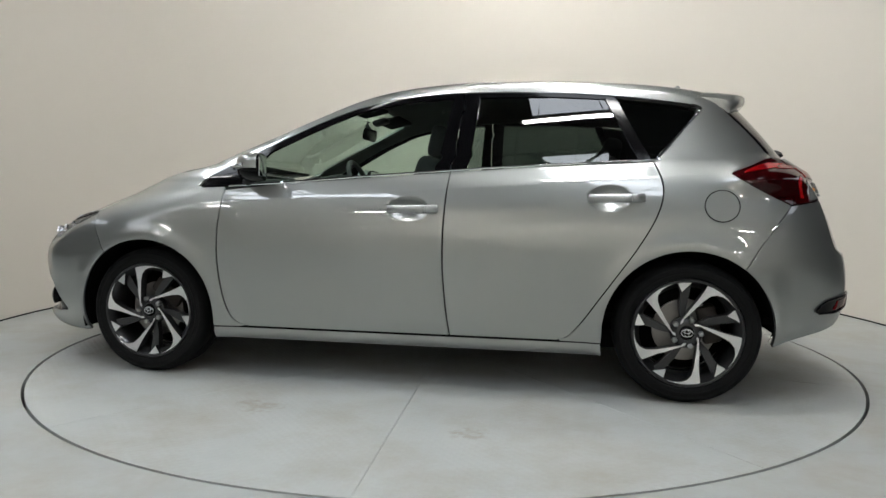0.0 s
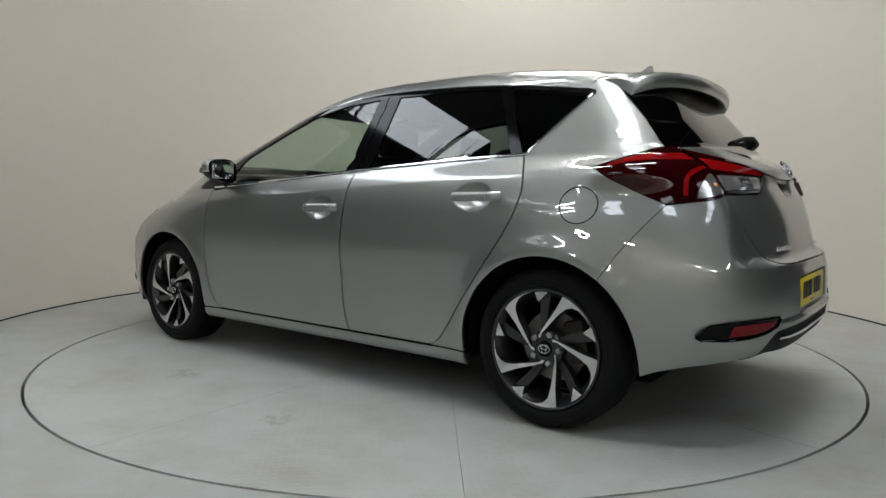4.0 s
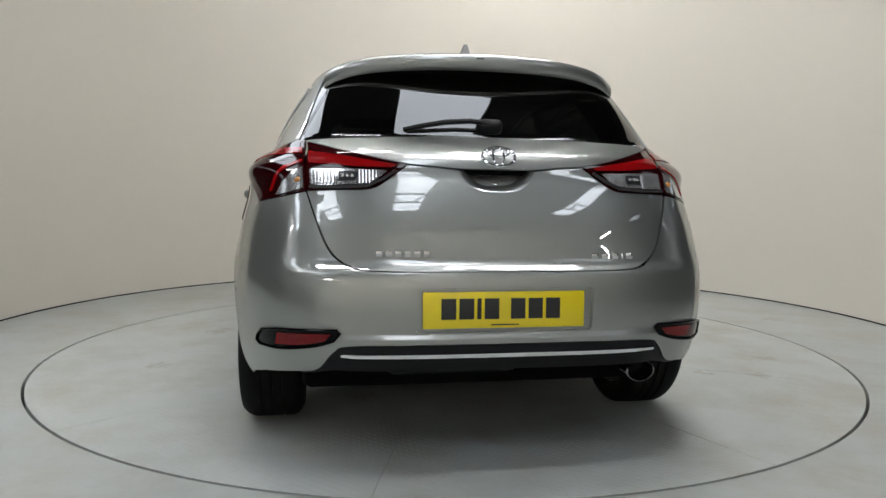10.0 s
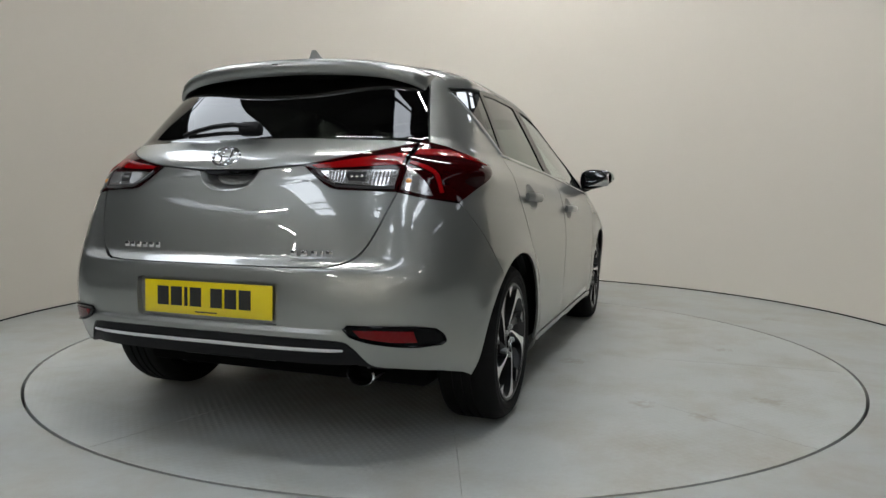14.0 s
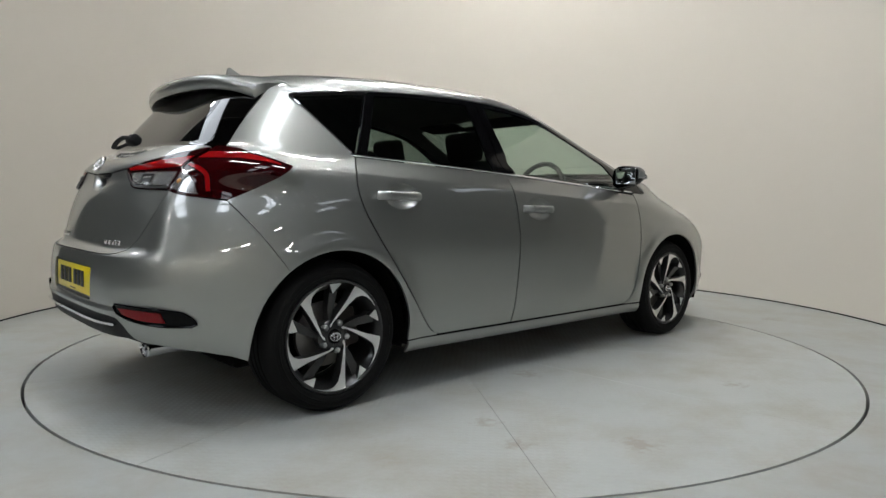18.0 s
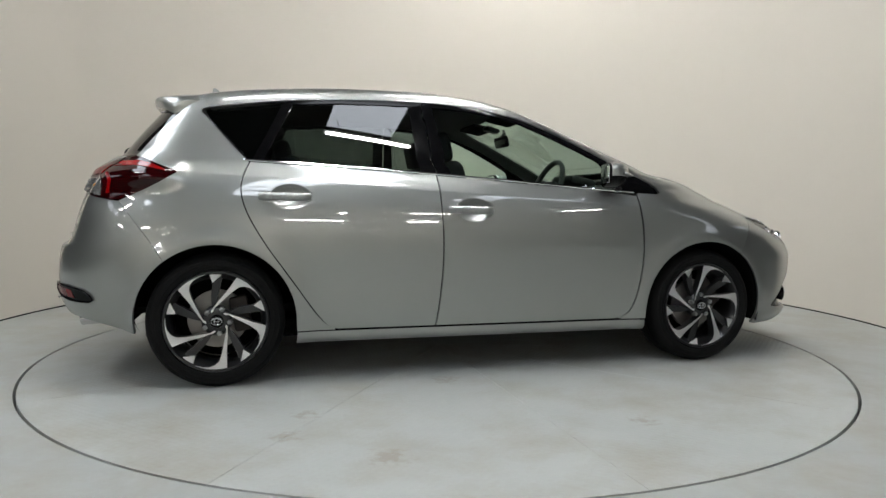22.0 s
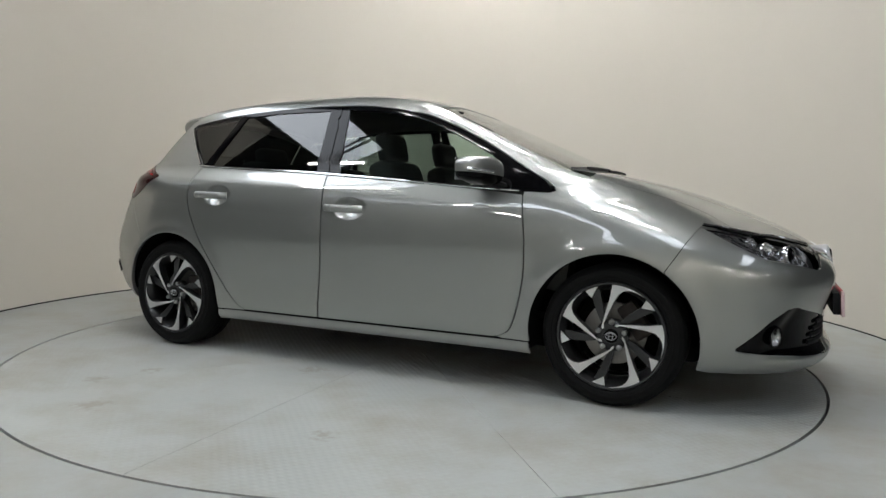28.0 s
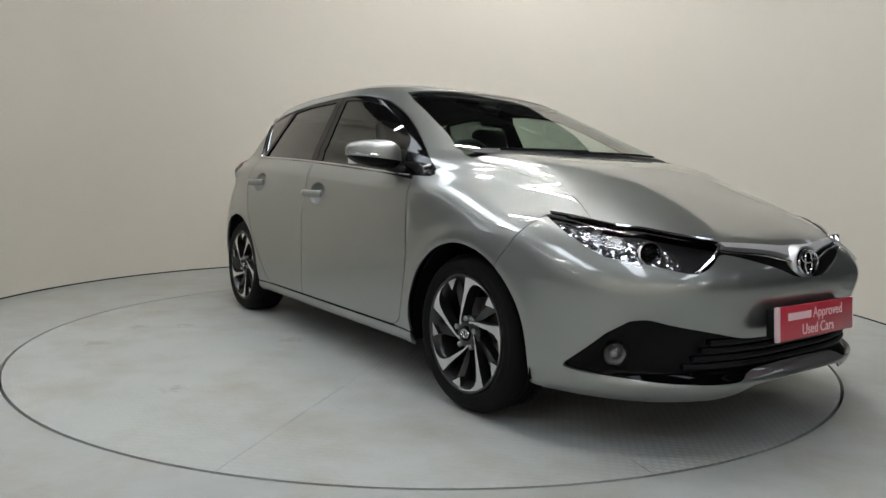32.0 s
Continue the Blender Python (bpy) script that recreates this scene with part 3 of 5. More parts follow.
def sheet(poly, off=0.0, depth=.012, both=False, mirror=False, lid=True):
    """A panel of the skin inside a (q, z) outline, with its edges turned in. both: joined to its mirror image across the centre line."""
    bm = bmesh.new()
    lay, edge_lay = bm.verts.layers.float_vector.new("out"), bm.faces.layers.int.new("rim")
    pts = []
    for p in poly:
        if not pts or math.hypot(p[0] - pts[-1][0], p[1] - pts[-1][1]) > 1e-5:
            pts.append(p)
    if math.hypot(pts[0][0] - pts[-1][0], pts[0][1] - pts[-1][1]) < 1e-5:
        pts.pop()
    bm.faces.new([bm.verts.new((a, b, 0)) for a, b in pts]).normal_update()
    bmesh.ops.triangulate(bm, faces=bm.faces[:], ngon_method="EAR_CLIP")
    lo, hi = min(p[0] for p in pts), max(p[0] for p in pts)
    zl, zh = min(p[1] for p in pts), max(p[1] for p in pts)
    for q in QL:
        if lo + .002 < q < hi - .002:
            bmesh.ops.bisect_plane(bm, geom=bm.verts[:] + bm.edges[:] + bm.faces[:], dist=1e-6, plane_co=(q, 0, 0), plane_no=(1, 0, 0))
    for z in ZL:
        if zl + .001 < z < zh - .001:
            bmesh.ops.bisect_plane(bm, geom=bm.verts[:] + bm.edges[:] + bm.faces[:], dist=1e-6, plane_co=(0, z, 0), plane_no=(0, 1, 0))
    rim = [e for e in bm.edges if e.is_boundary]
    flat = {v: (v.co.x, v.co.y) for v in bm.verts}
    for v, (q, z) in flat.items():
        v.co = skin(q, z, off)
        v[lay] = bulge(q, z)
    if depth:
        low = {}
        for e in rim:
            (qa, za), (qb, zb) = flat[e.verts[0]], flat[e.verts[1]]
            if (qa < 1e-4 and qb < 1e-4) or (qa > 2.9999 and qb > 2.9999) or (za > ZTOP - 1e-4 and zb > ZTOP - 1e-4):
                continue
            for v in e.verts:
                if v not in low:
                    low[v] = bm.verts.new(skin(*flat[v], off - depth))
            bm.faces.new((e.verts[0], e.verts[1], low[e.verts[1]], low[e.verts[0]]))[edge_lay] = 1
    bmesh.ops.recalc_face_normals(bm, faces=bm.faces[:])
    big = max(bm.faces, key=lambda f: f.calc_area())
    c = big.calc_center_median()
    if big.normal.dot(Vector((c.x * .3, c.y, c.z - .6))) < 0:
        bmesh.ops.reverse_faces(bm, faces=bm.faces[:])
    if both:
        got = bmesh.ops.duplicate(bm, geom=bm.verts[:] + bm.edges[:] + bm.faces[:])["geom"]
        for v in got:
            if isinstance(v, bmesh.types.BMVert):
                v.co.y = -v.co.y
                v[lay] = (v[lay][0], -v[lay][1], v[lay][2])
        bmesh.ops.reverse_faces(bm, faces=[f for f in got if isinstance(f, bmesh.types.BMFace)])
        bmesh.ops.remove_doubles(bm, verts=bm.verts[:], dist=.0006)
    elif mirror:
        for v in bm.verts:
            v.co.y = -v.co.y
            v[lay] = (v[lay][0], -v[lay][1], v[lay][2])
        bmesh.ops.reverse_faces(bm, faces=bm.faces[:])
    return bm


def pair(name, poly, material, parent, label="", off=0.0, depth=.012, sharp=35):
    """A panel on either side of the car."""
    return [part(name, sheet(poly, off, depth, mirror=m), material, parent, label, sharp) for m in (False, True)]


def both_sides(maker):
    """Runs a maker of parts for the left (1) and the right (-1) of the car."""
    return [maker(s) for s in (1, -1)]


def on(s, q_z, off=0.0):
    p = skin(*q_z, off)
    return Vector((p.x, p.y * s, p.z))


car = tagged(new("hatchback_car"), "grey-green metallic five-door hatchback with alloy wheels, on the turntable", "car")

# seam lines shared by neighbouring panels: (x, z) on the side, (y, z) at front and rear
G = .0034
ARCH = .368
door_front = smooth([(.755, .262), (.80, .275), (.842, .31), (.875, .40), (.898, .52), (.906, .62), (.900, .75), (.888, .85), (.878, .925)])
door_rear = smooth([(-.74, .262), (-.79, .285), (-.85, .355), (-.915, .45), (-.985, .55), (-1.075, .68), (-1.145, .80), (-1.178, .89), (-1.182, .96), (-1.165, 1.02), (-1.145, 1.066)])
b_seam = smooth([(-.245, .262), (-.225, .42), (-.213, .58), (-.214, .75), (-.222, .90), (-.232, 1.018)])
belt = [(1.02, .938), (.878, .938), (.60, .958), (.25, .985), (-.235, 1.021), (-.70, 1.048), (-1.14, 1.070)]
SILL = .262


def shift(pts, dx=0, dz=0):
    return [(a + dx, b + dz) for a, b in pts]


hood_seam = smooth([(1.16, 1.012), (1.37, .955), (1.60, .880), (1.80, .777)])
lamp_top = smooth([(1.64, .803), (1.72, .792), (1.80, .774), (1.90, .748)])
bump_seam_f = smooth([(1.515, .610), (1.56, .68), (1.60, .745), (1.64, .800)])
lamp_low = smooth([(1.64, .800), (1.74, .75), (1.83, .705), (1.90, .672)])
bump_seam_r = smooth([(-1.525, .600), (-1.58, .685), (-1.64, .765), (-1.725, .872)])

# front bumper with its wide lower intake
bumper = (F([(0, .612), (0, .395)] + smooth([(0, .395), (.20, .396), (.335, .402), (.45, .425), (.60, .455), (.68, .475), (.728, .470)]))
          + S(smooth([(1.93, .425), (1.87, .365), (1.80, .305)])) + S([(1.80, .292), (1.84, .284)]) + F(smooth([(.72, .275), (.60, .264), (.45, .258), (.36, .262), (.28, .288), (.15, .296), (0, .298)]))
          + F([(0, .252), (.22, .250), (.30, .242), (.37, .215), (.43, .196), (.60, .19)]) + S([(1.90, .188), (1.80, .188), (1.70, .19), (1.652, .20)])
          + S(arch(1.30, ARCH, -16, 52)) + S(shift(bump_seam_f, .0035, -.001)) + S(lamp_low[1:]) + F(smooth([(.66, .650), (.58, .629), (.54, .627)])) + F(smooth([(.50, .642), (.455, .666), (.418, .684), (.36, .678), (.20, .638), (.10, .606), (0, .600)])))
part("front_bumper", sheet(bumper, both=True), PAINT, car)
fender = (S(arch(1.30, ARCH, 54, 188)) + S([(.928, .2575), (.80, .2575)]) + S(shift(door_front[2:], G)) + S([(.885, .940), (1.0, .936), (1.03, .945), (1.02, .962)])
          + S([(.99, 1.02), (.965, 1.075)]) + S([(1.02, 1.055), (1.10, 1.03)]) + S(shift(hood_seam, 0, -.0005)) + S(lamp_top[::-1][4:]) + S(bump_seam_f[::-1]))
pair("front_fender", fender, PAINT, car)
hood = (F(smooth([(0, .692), (.08, .699), (.20, .713), (.372, .719)])) + F(smooth([(.372, .722), (.50, .740), (.58, .757)])) + S(shift(hood_seam[::-1], 0, .0005)) + F(smooth([(.66, 1.035), (.50, 1.040), (.25, 1.046), (0, 1.048)])))
part("bonnet", sheet(hood, both=True), PAINT, car)

# doors below the windows
front_door = S(shift(door_front[2:], -G)) + S([(.60, .954), (.25, .981), (-.229, 1.016)]) + S(shift(b_seam[::-1], G)) + S([(-.10, SILL), (.30, SILL), (.70, SILL), (.755, .262), (.80, .277)])
rear_door = S(shift(b_seam, -G)) + S([(-.45, 1.030), (-.70, 1.043), (-1.145, 1.066)]) + S(shift(door_rear[::-1], G)) + S([(-.60, SILL), (-.40, SILL)])
fdoors = pair("front_door", front_door, PAINT, car)
rdoors = pair("rear_door", rear_door, PAINT, car)
sill = S([(.935, .196), (.930, .252), (.755, .252), (-.745, .252), (-.928, .252), (-.933, .196)])
pair("sill", sill, PAINT, car)

# rear quarter, C-pillar, roof
quarter = (S(shift(door_rear[1:], -G)) + S([(-1.158, 1.070)]) + S([(-1.25, 1.175), (-1.34, 1.275), (-1.375, 1.315), (-1.37, 1.332), (-1.33, 1.345)])
           + S([(-1.36, 1.380), (-1.385, 1.392)]) + R(smooth([(.560, 1.392), (.575, 1.345), (.607, 1.25), (.638, 1.15), (.655, 1.094)])) + S(smooth([(-1.63, 1.082), (-1.56, 1.052), (-1.475, 1.022)]))
           + S(smooth([(-1.468, 1.010), (-1.54, .965), (-1.64, .915), (-1.722, .878)])) + S(shift(bump_seam_r[::-1], .0, .004)) + S(arch(-1.30, ARCH, 128, -2)[::1]) + S([(-.930, .2575), (-.80, .2575), (-.752, .2575)]))
pair("rear_quarter", quarter, PAINT, car)
dlo_top = smooth([(.97, .995), (.83, 1.072), (.70, 1.146), (.60, 1.199), (.487, 1.254), (.36, 1.306), (.234, 1.347), (-.025, 1.393), (-.307, 1.409), (-.642, 1.404), (-.962, 1.383), (-1.217, 1.352), (-1.33, 1.336)])
ws_side = smooth([(.535, 1.385), (.57, 1.33), (.605, 1.25), (.65, 1.16), (.688, 1.10), (.715, 1.062)])
roof = (F([(0, 1.432), (.25, 1.425), (.45, 1.405), (.535, 1.388)]) + F(ws_side) + S([(.985, 1.045), (1.0, 1.02), (1.02, .966)]) + S(shift(dlo_top, 0, .004)) + S([(-1.355, 1.384), (-1.38, 1.396)])
        + R([(.53, 1.398), (.40, 1.405), (.20, 1.41), (0, 1.412), (0, ZTOP)]) + [(2.5, ZTOP), (2, ZTOP), (1.5, ZTOP), (1, ZTOP), (.5, ZTOP), (0, ZTOP)])
part("roof", sheet(roof, both=True), PAINT, car)

# rear bumper and tailgate
gate_edge = smooth([(0, .664), (.25, .664), (.40, .666), (.47, .674), (.525, .70), (.562, .75), (.594, .83), (.622, .912)])
plate_edge = [(0, .610), (.10, .610), (.20, .610), (.28, .609), (.291, .605), (.295, .596), (.294, .54), (.293, .484), (.289, .475), (.28, .471), (.20, .470), (.10, .470), (0, .470)]
rbumper = (R([(0, .655)]) + R(plate_edge) + R([(0, .436)]) + R(smooth([(0, .436), (.30, .436), (.50, .432), (.552, .408), (.60, .350), (.65, .336)])) + R([(.70, .328), (.78, .305)]) + S([(-1.72, .282), (-1.672, .262)]) + S(arch(-1.30, ARCH, 188, 128)[::1])
           + S(shift(bump_seam_r, -.0025, .002)) + R([(.70, .892), (.63, .908)]) + R(shift(gate_edge[::-1], .004, -.005)))
part("rear_bumper", sheet(rbumper, 0, .02, both=True), PAINT, car)
gate = (R(gate_edge) + R(smooth([(.622, .912), (.52, .915), (.42, .920), (.37, .945), (.298, .998)])) + R(smooth([(.298, .998), (.22, .993), (.13, .984)])) + R(smooth([(.13, .984), (.105, .945), (.06, .918), (0, .912)])))
tailgate = part("tailgate", sheet(gate, -.002, .036, both=True), PAINT, car)
lip = R(smooth([(0, .988), (.12, .989), (.22, .997), (.298, 1.003)])) + R(smooth([(.298, 1.003), (.40, 1.022), (.52, 1.053), (.621, 1.086)])) + R(smooth([(.60, 1.090), (.40, 1.095), (.20, 1.103), (0, 1.105)]))
part("upper_panel", sheet(lip, .003, .03, both=True), PAINT, tailgate)
cup = R(smooth([(0, .99), (.13, .99), (.105, .945), (.06, .918), (0, .912)], 5))
part("handle_recess", sheet(cup, -.040, 0, both=True), PAINT, tailgate, "dark handle recess under the badge")
# the sloping wall of the recess
rim_line = smooth([(.13, .984), (.105, .945), (.06, .918), (0, .912)], 8)
rim_line = [(y, z, 1) for y, z in rim_line] + [(y, z, -1) for y, z in rim_line[-2::-1]]
bm = bmesh.new()
rows = []
for k in range(6):
    a = k / 5
    rows.append([bm.verts.new(on(s, rear(y * (1 - .34 * a), .986 - (.986 - z) * (1 - .52 * a)), -.003 - .037 * a ** 1.4)) for y, z, s in rim_line])
for a, b in zip(rows, rows[1:]):
    for j in range(len(a) - 1):
        bm.faces.new((a[j], a[j + 1], b[j + 1], b[j]))
bmesh.ops.recalc_face_normals(bm, faces=bm.faces[:])
part("recess_wall", bm, PAINT, tailgate, sharp=60)
# black strip that stands for the shade at the top of the recess
recess_shade = R([(0, .992), (.11, .990), (.09, .974), (0, .970)])
part("recess_shade", sheet(recess_shade, -.008, .012, both=True), GLOSS, tailgate, "black strip for the shade at the top of the recess")

# dark structure behind the gaps
core = (F([(0, .20), (0, 1.03), (.30, 1.03), (.60, 1.02)]) + S([(1.10, 1.01), (.90, .94), (.3, .975), (-.24, 1.012), (-1.14, 1.06)]) + S([(-1.45, 1.03)]) + R([(.60, 1.085), (.30, 1.09), (0, 1.09), (0, .335), (.40, .335), (.66, .335)])
        + S([(-1.72, .29), (-1.68, .275)]) + S(arch(-1.30, ARCH + .01, 194, -14)) + S([(-.90, .18), (.90, .18)]) + S(arch(1.30, ARCH + .01, 194, -14)) + S([(1.70, .20)]) + F([(.60, .20), (.30, .20)]))
part("inner_shell", sheet(core, -.046, 0, both=True), SHADE, car)

# ---- glass ----
WS = F([(0, 1.052), (.25, 1.050), (.50, 1.044), (.66, 1.040)]) + F(ws_side[::-1]) + F([(.535, 1.384), (.45, 1.402), (.25, 1.422), (0, 1.429)])
pane = sheet(WS, -.004, 0, both=True)
lay = pane.verts.layers.float_vector["out"]
for v in pane.verts:
    v[lay] = Vector((v[lay][0], v[lay][1] * .4, v[lay][2])).normalized()
windscreen = part("windscreen", pane, SCREEN, car, "clear greenish windscreen")
RW = R([(0, 1.108), (.20, 1.106), (.40, 1.098), (.60, 1.093), (.650, 1.094)]) + R(smooth([(.634, 1.15), (.603, 1.25), (.571, 1.345), (.556, 1.385)])) + R([(.40, 1.392), (.20, 1.396), (0, 1.398)])
rearscreen = part("rear_window", sheet(RW, -.003, 0, both=True), TINTED, car, "dark tinted rear window")
fglass = S([(.772, .952), (.60, .963), (.25, .99), (-.165, 1.02)] + [(-.188, 1.20), (-.215, 1.378)] + smooth([(-.215, 1.383), (.0, 1.367), (.226, 1.326), (.335, 1.287), (.446, 1.239), (.56, 1.184), (.635, 1.145), (.694, 1.110), (.738, 1.040), (.765, .985)]))
rglass = S([(-.315, 1.03), (-.70, 1.053), (-1.08, 1.073)] + smooth([(-1.08, 1.080), (-1.02, 1.20), (-.935, 1.368)]) + [(-.70, 1.384), (-.345, 1.385), (-.316, 1.034)])
qglass = S([(-1.155, 1.085), (-1.25, 1.19), (-1.345, 1.30), (-1.35, 1.325), (-1.22, 1.342), (-.985, 1.372)] + smooth([(-.985, 1.372), (-1.06, 1.22), (-1.13, 1.085)]))


def drawn(poly, off, m):
    """Side glass, with the even curve of drawn sheet glass."""
    bm = sheet(poly, off, 0, mirror=m)
    lay = bm.verts.layers.float_vector["out"]
    for v in bm.verts:
        v[lay] = Vector(((v.co.x + .35) / 7, -1 if m else 1, .52 + .40 * (v.co.z - 1.2))).normalized()
    return bm


for m in (0, 1):
    part("window_glass", drawn(fglass, -.006, m), CLEAR, fdoors[m], "clear greenish door glass")
    part("window_glass", drawn(rglass, -.006, m), PRIVACY, rdoors[m], "dark privacy glass")
    part("quarter_window", drawn(qglass, -.005, m), PRIVACY, car, "dark triangular quarter glass")
pair("boot_trim", qglass, SHADE, car, "dark boot side trim", -.03, 0)
# black window surrounds, as strips of the skin
def band(outer, inner):
    return outer + inner[::-1]


top_f = S([p for p in dlo_top if p[0] > -.28])
frame_f = top_f + S([(-.268, 1.409), (-.25, 1.20), (-.235, 1.024)]) + S([(-.165, 1.020), (-.188, 1.20), (-.215, 1.378)]) + S(smooth([(-.215, 1.383), (.0, 1.367), (.226, 1.326), (.335, 1.287), (.446, 1.239), (.56, 1.184), (.635, 1.145), (.694, 1.110), (.738, 1.040), (.765, .985)])) + S([(.772, .952), (.88, .945), (1.015, .942)])
frame_r = S([(-.274, 1.409)]) + S([p for p in dlo_top if -.99 < p[0] < -.28]) + S(smooth([(-.985, 1.372), (-1.06, 1.22), (-1.135, 1.078)])) + S([(-1.08, 1.075)]) + S(smooth([(-1.08, 1.080), (-1.02, 1.20), (-.935, 1.368)])) + S([(-.70, 1.384), (-.345, 1.385), (-.315, 1.03), (-.242, 1.026), (-.256, 1.20), (-.2735, 1.406)])
for m in (0, 1):
    part("window_frame", sheet(frame_f, -.001, .01, mirror=m), PILLAR, fdoors[m], "black window frame")
    part("window_frame", sheet(frame_r, -.001, .01, mirror=m), PILLAR, rdoors[m], "black window frame")
for m in (1, -1):
    bm = bmesh.new()
    line = [skin(*side(x, z + .001), .003) for x, z in smooth([(.86, .944), (.60, .960), (.25, .987), (-.235, 1.022), (-.70, 1.050), (-1.135, 1.072), (-1.165, 1.085), (-1.25, 1.180), (-1.345, 1.288), (-1.365, 1.318)], 4)]
    add_tube(bm, [(p.x, p.y * m, p.z) for p in line], .0055, 6)
    part("chrome_trim", bm, CHROME, car, "thin chrome strip under the windows")


# ---- cabin ----
lining = (F([(0, 1.425), (.25, 1.42), (.45, 1.40), (.53, 1.385)]) + F(ws_side[4:-2]) + S([(.90, 1.07)]) + S(shift(dlo_top[10:], 0, .004)) + S([(-1.355, 1.380)]) + R([(.53, 1.390), (.40, 1.395), (.20, 1.40), (0, 1.40), (0, ZTOP)])
          + [(2.5, ZTOP), (2, ZTOP), (1.5, ZTOP), (1, ZTOP), (.5, ZTOP), (0, ZTOP)])
part("headlining", sheet(lining, -.028, 0, both=True), LINING, car, "pale grey headlining")
bm = bmesh.new()
add_box(bm, (2.9, 1.5, .03), (-.35, 0, .36))
add_box(bm, (.03, 1.45, .70), (1.08, 0, .66))
part("cabin_floor", bm, SHADE, car)
bm = bmesh.new()
prof = [(1.12, .99), (1.0, 1.0), (.80, .995), (.68, .975), (.63, .93), (.66, .86), (.75, .55), (1.05, .50)]
rows = [[bm.verts.new((x, y, z - .03 * (abs(y) / .74) ** 4)) for x, z in prof] for y in [-.74 + .148 * k for k in range(11)]]
for a, b in zip(rows, rows[1:]):
    for k in range(len(prof) - 1):
        bm.faces.new((a[k], b[k], b[k + 1], a[k + 1]))
for r in (rows[0], rows[-1]):
    bm.faces.new(r)
bmesh.ops.recalc_face_normals(bm, faces=bm.faces[:])
part("dashboard", bm, TRIM, car, "dark moulded dashboard")
bm = bmesh.new()
add_box(bm, (.16, .30, .05), (.74, -.36, 1.01), (0, 12, 0), .02)
part("instrument_hood", bm, TRIM, car)


def seat(x, y, rear_seat=False):
    bm = bmesh.new()
    w = .50 if not rear_seat else .62
    add_box(bm, (.50, w, .16), (x + .20, y, .52), (0, -8, 0), .05, 3)
    ob = part("seat" if not rear_seat else "rear_seat", bm, CLOTH, car, "dark cloth seat")
    bm = bmesh.new()
    add_box(bm, (.13, w - .04, .60), (x - .10, y, .82), (0, -17, 0), .05, 3)
    part("backrest", bm, CLOTH, ob)
    bm = bmesh.new()
    add_box(bm, (.09, .25, .17), (x - .20, y, 1.19 if not rear_seat else 1.12), (0, -12, 0), .035, 3)
    part("headrest", bm, CLOTH, ob)
    for s in (-.06, .06):
        bm = bmesh.new()
        add_tube(bm, [(x - .165, y + s, 1.02), (x - .19, y + s, 1.14)], .006, 6)
        part("headrest_post", bm, CHROME, ob)


for y in (.36, -.36):
    seat(.10, y)
    seat(-.78, y, True)
bm = bmesh.new()
m = pose(.56, -.36, .955, 0, -68, 0)
add_tube(bm, [m @ Vector((.185 * math.cos(a), .185 * math.sin(a), 0)) for a in [math.pi * k / 20 for k in range(40)]], .016, 8, True)
wheel_ring = part("steering_wheel", bm, TRIM, car, "dark steering wheel")
bm = bmesh.new()
add_box(bm, (.13, .16, .04), (.575, -.36, .95), (0, -68, 0), .02)
add_box(bm, (.04, .36, .015), (.57, -.36, .955), (0, -68, 0), .006)
part("steering_boss", bm, TRIM, wheel_ring)
bm = bmesh.new()
add_box(bm, (.03, .235, .07), (.40, 0, 1.270), (0, -12, 0), .022, 3)
mirror = part("rear_view_mirror", bm, GLOSS, car, "black interior mirror")
bm = bmesh.new()
add_tube(bm, [(.40, 0, 1.30), (.42, 0, 1.33), (.41, 0, 1.35)], .012, 8)
part("stem", bm, BLACK, mirror)
bm = bmesh.new()
add_box(bm, (.09, .10, .03), (.33, 0, 1.345), (0, 15, 0), .012)
part("sensor_cover", bm, BLACK, mirror)
for s in (-1, 1):
    bm = bmesh.new()
    add_box(bm, (.15, .36, .020), (.325, s * .30, 1.375), (0, 12, 0), .008)
    part("sun_visor", bm, SHADE, car)
# rear parcel shelf and pillar trim close the view into the boot
bm = bmesh.new()
add_box(bm, (.62, 1.24, .02), (-1.36, 0, 1.03), (0, 0, 0), .005)
part("parcel_shelf", bm, SHADE, car)

# ---- underside ----
bm = bmesh.new()
add_box(bm, (3.3, 1.30, .10), (0, 0, .235), bevel=.03)
add_box(bm, (.50, 1.10, .06), (1.80, 0, .235), bevel=.025)
add_box(bm, (.42, .90, .05), (-1.66, 0, .36), bevel=.02)
add_box(bm, (1.7, 1.62, .05), (0, 0, .225), bevel=.02)
part("underbody", bm, SHADE, car)
bm = bmesh.new()
add_box(bm, (.36, .50, .11), (-1.66, .12, .325), bevel=.045)
part("silencer", bm, BLACK, car)
bm = bmesh.new()
m = pose(-1.895, -.523, .300, 0, -93, 0) @ Matrix.Diagonal((.88, 1.18, 1, 1))
add_lathe(bm, [(.030, -.10), (.041, -.10), (.041, .045), (.044, .055), (.040, .060), (.037, .05), (.035, -.08)], m, 32, False)
exhaust = part("exhaust_tip", bm, CHROME, car, "oval chrome exhaust tip")
bm = bmesh.new()
add_lathe(bm, [(.0345, -.02), (.0345, -.015)], m, 24)
part("exhaust_bore", bm, SHADE, exhaust)


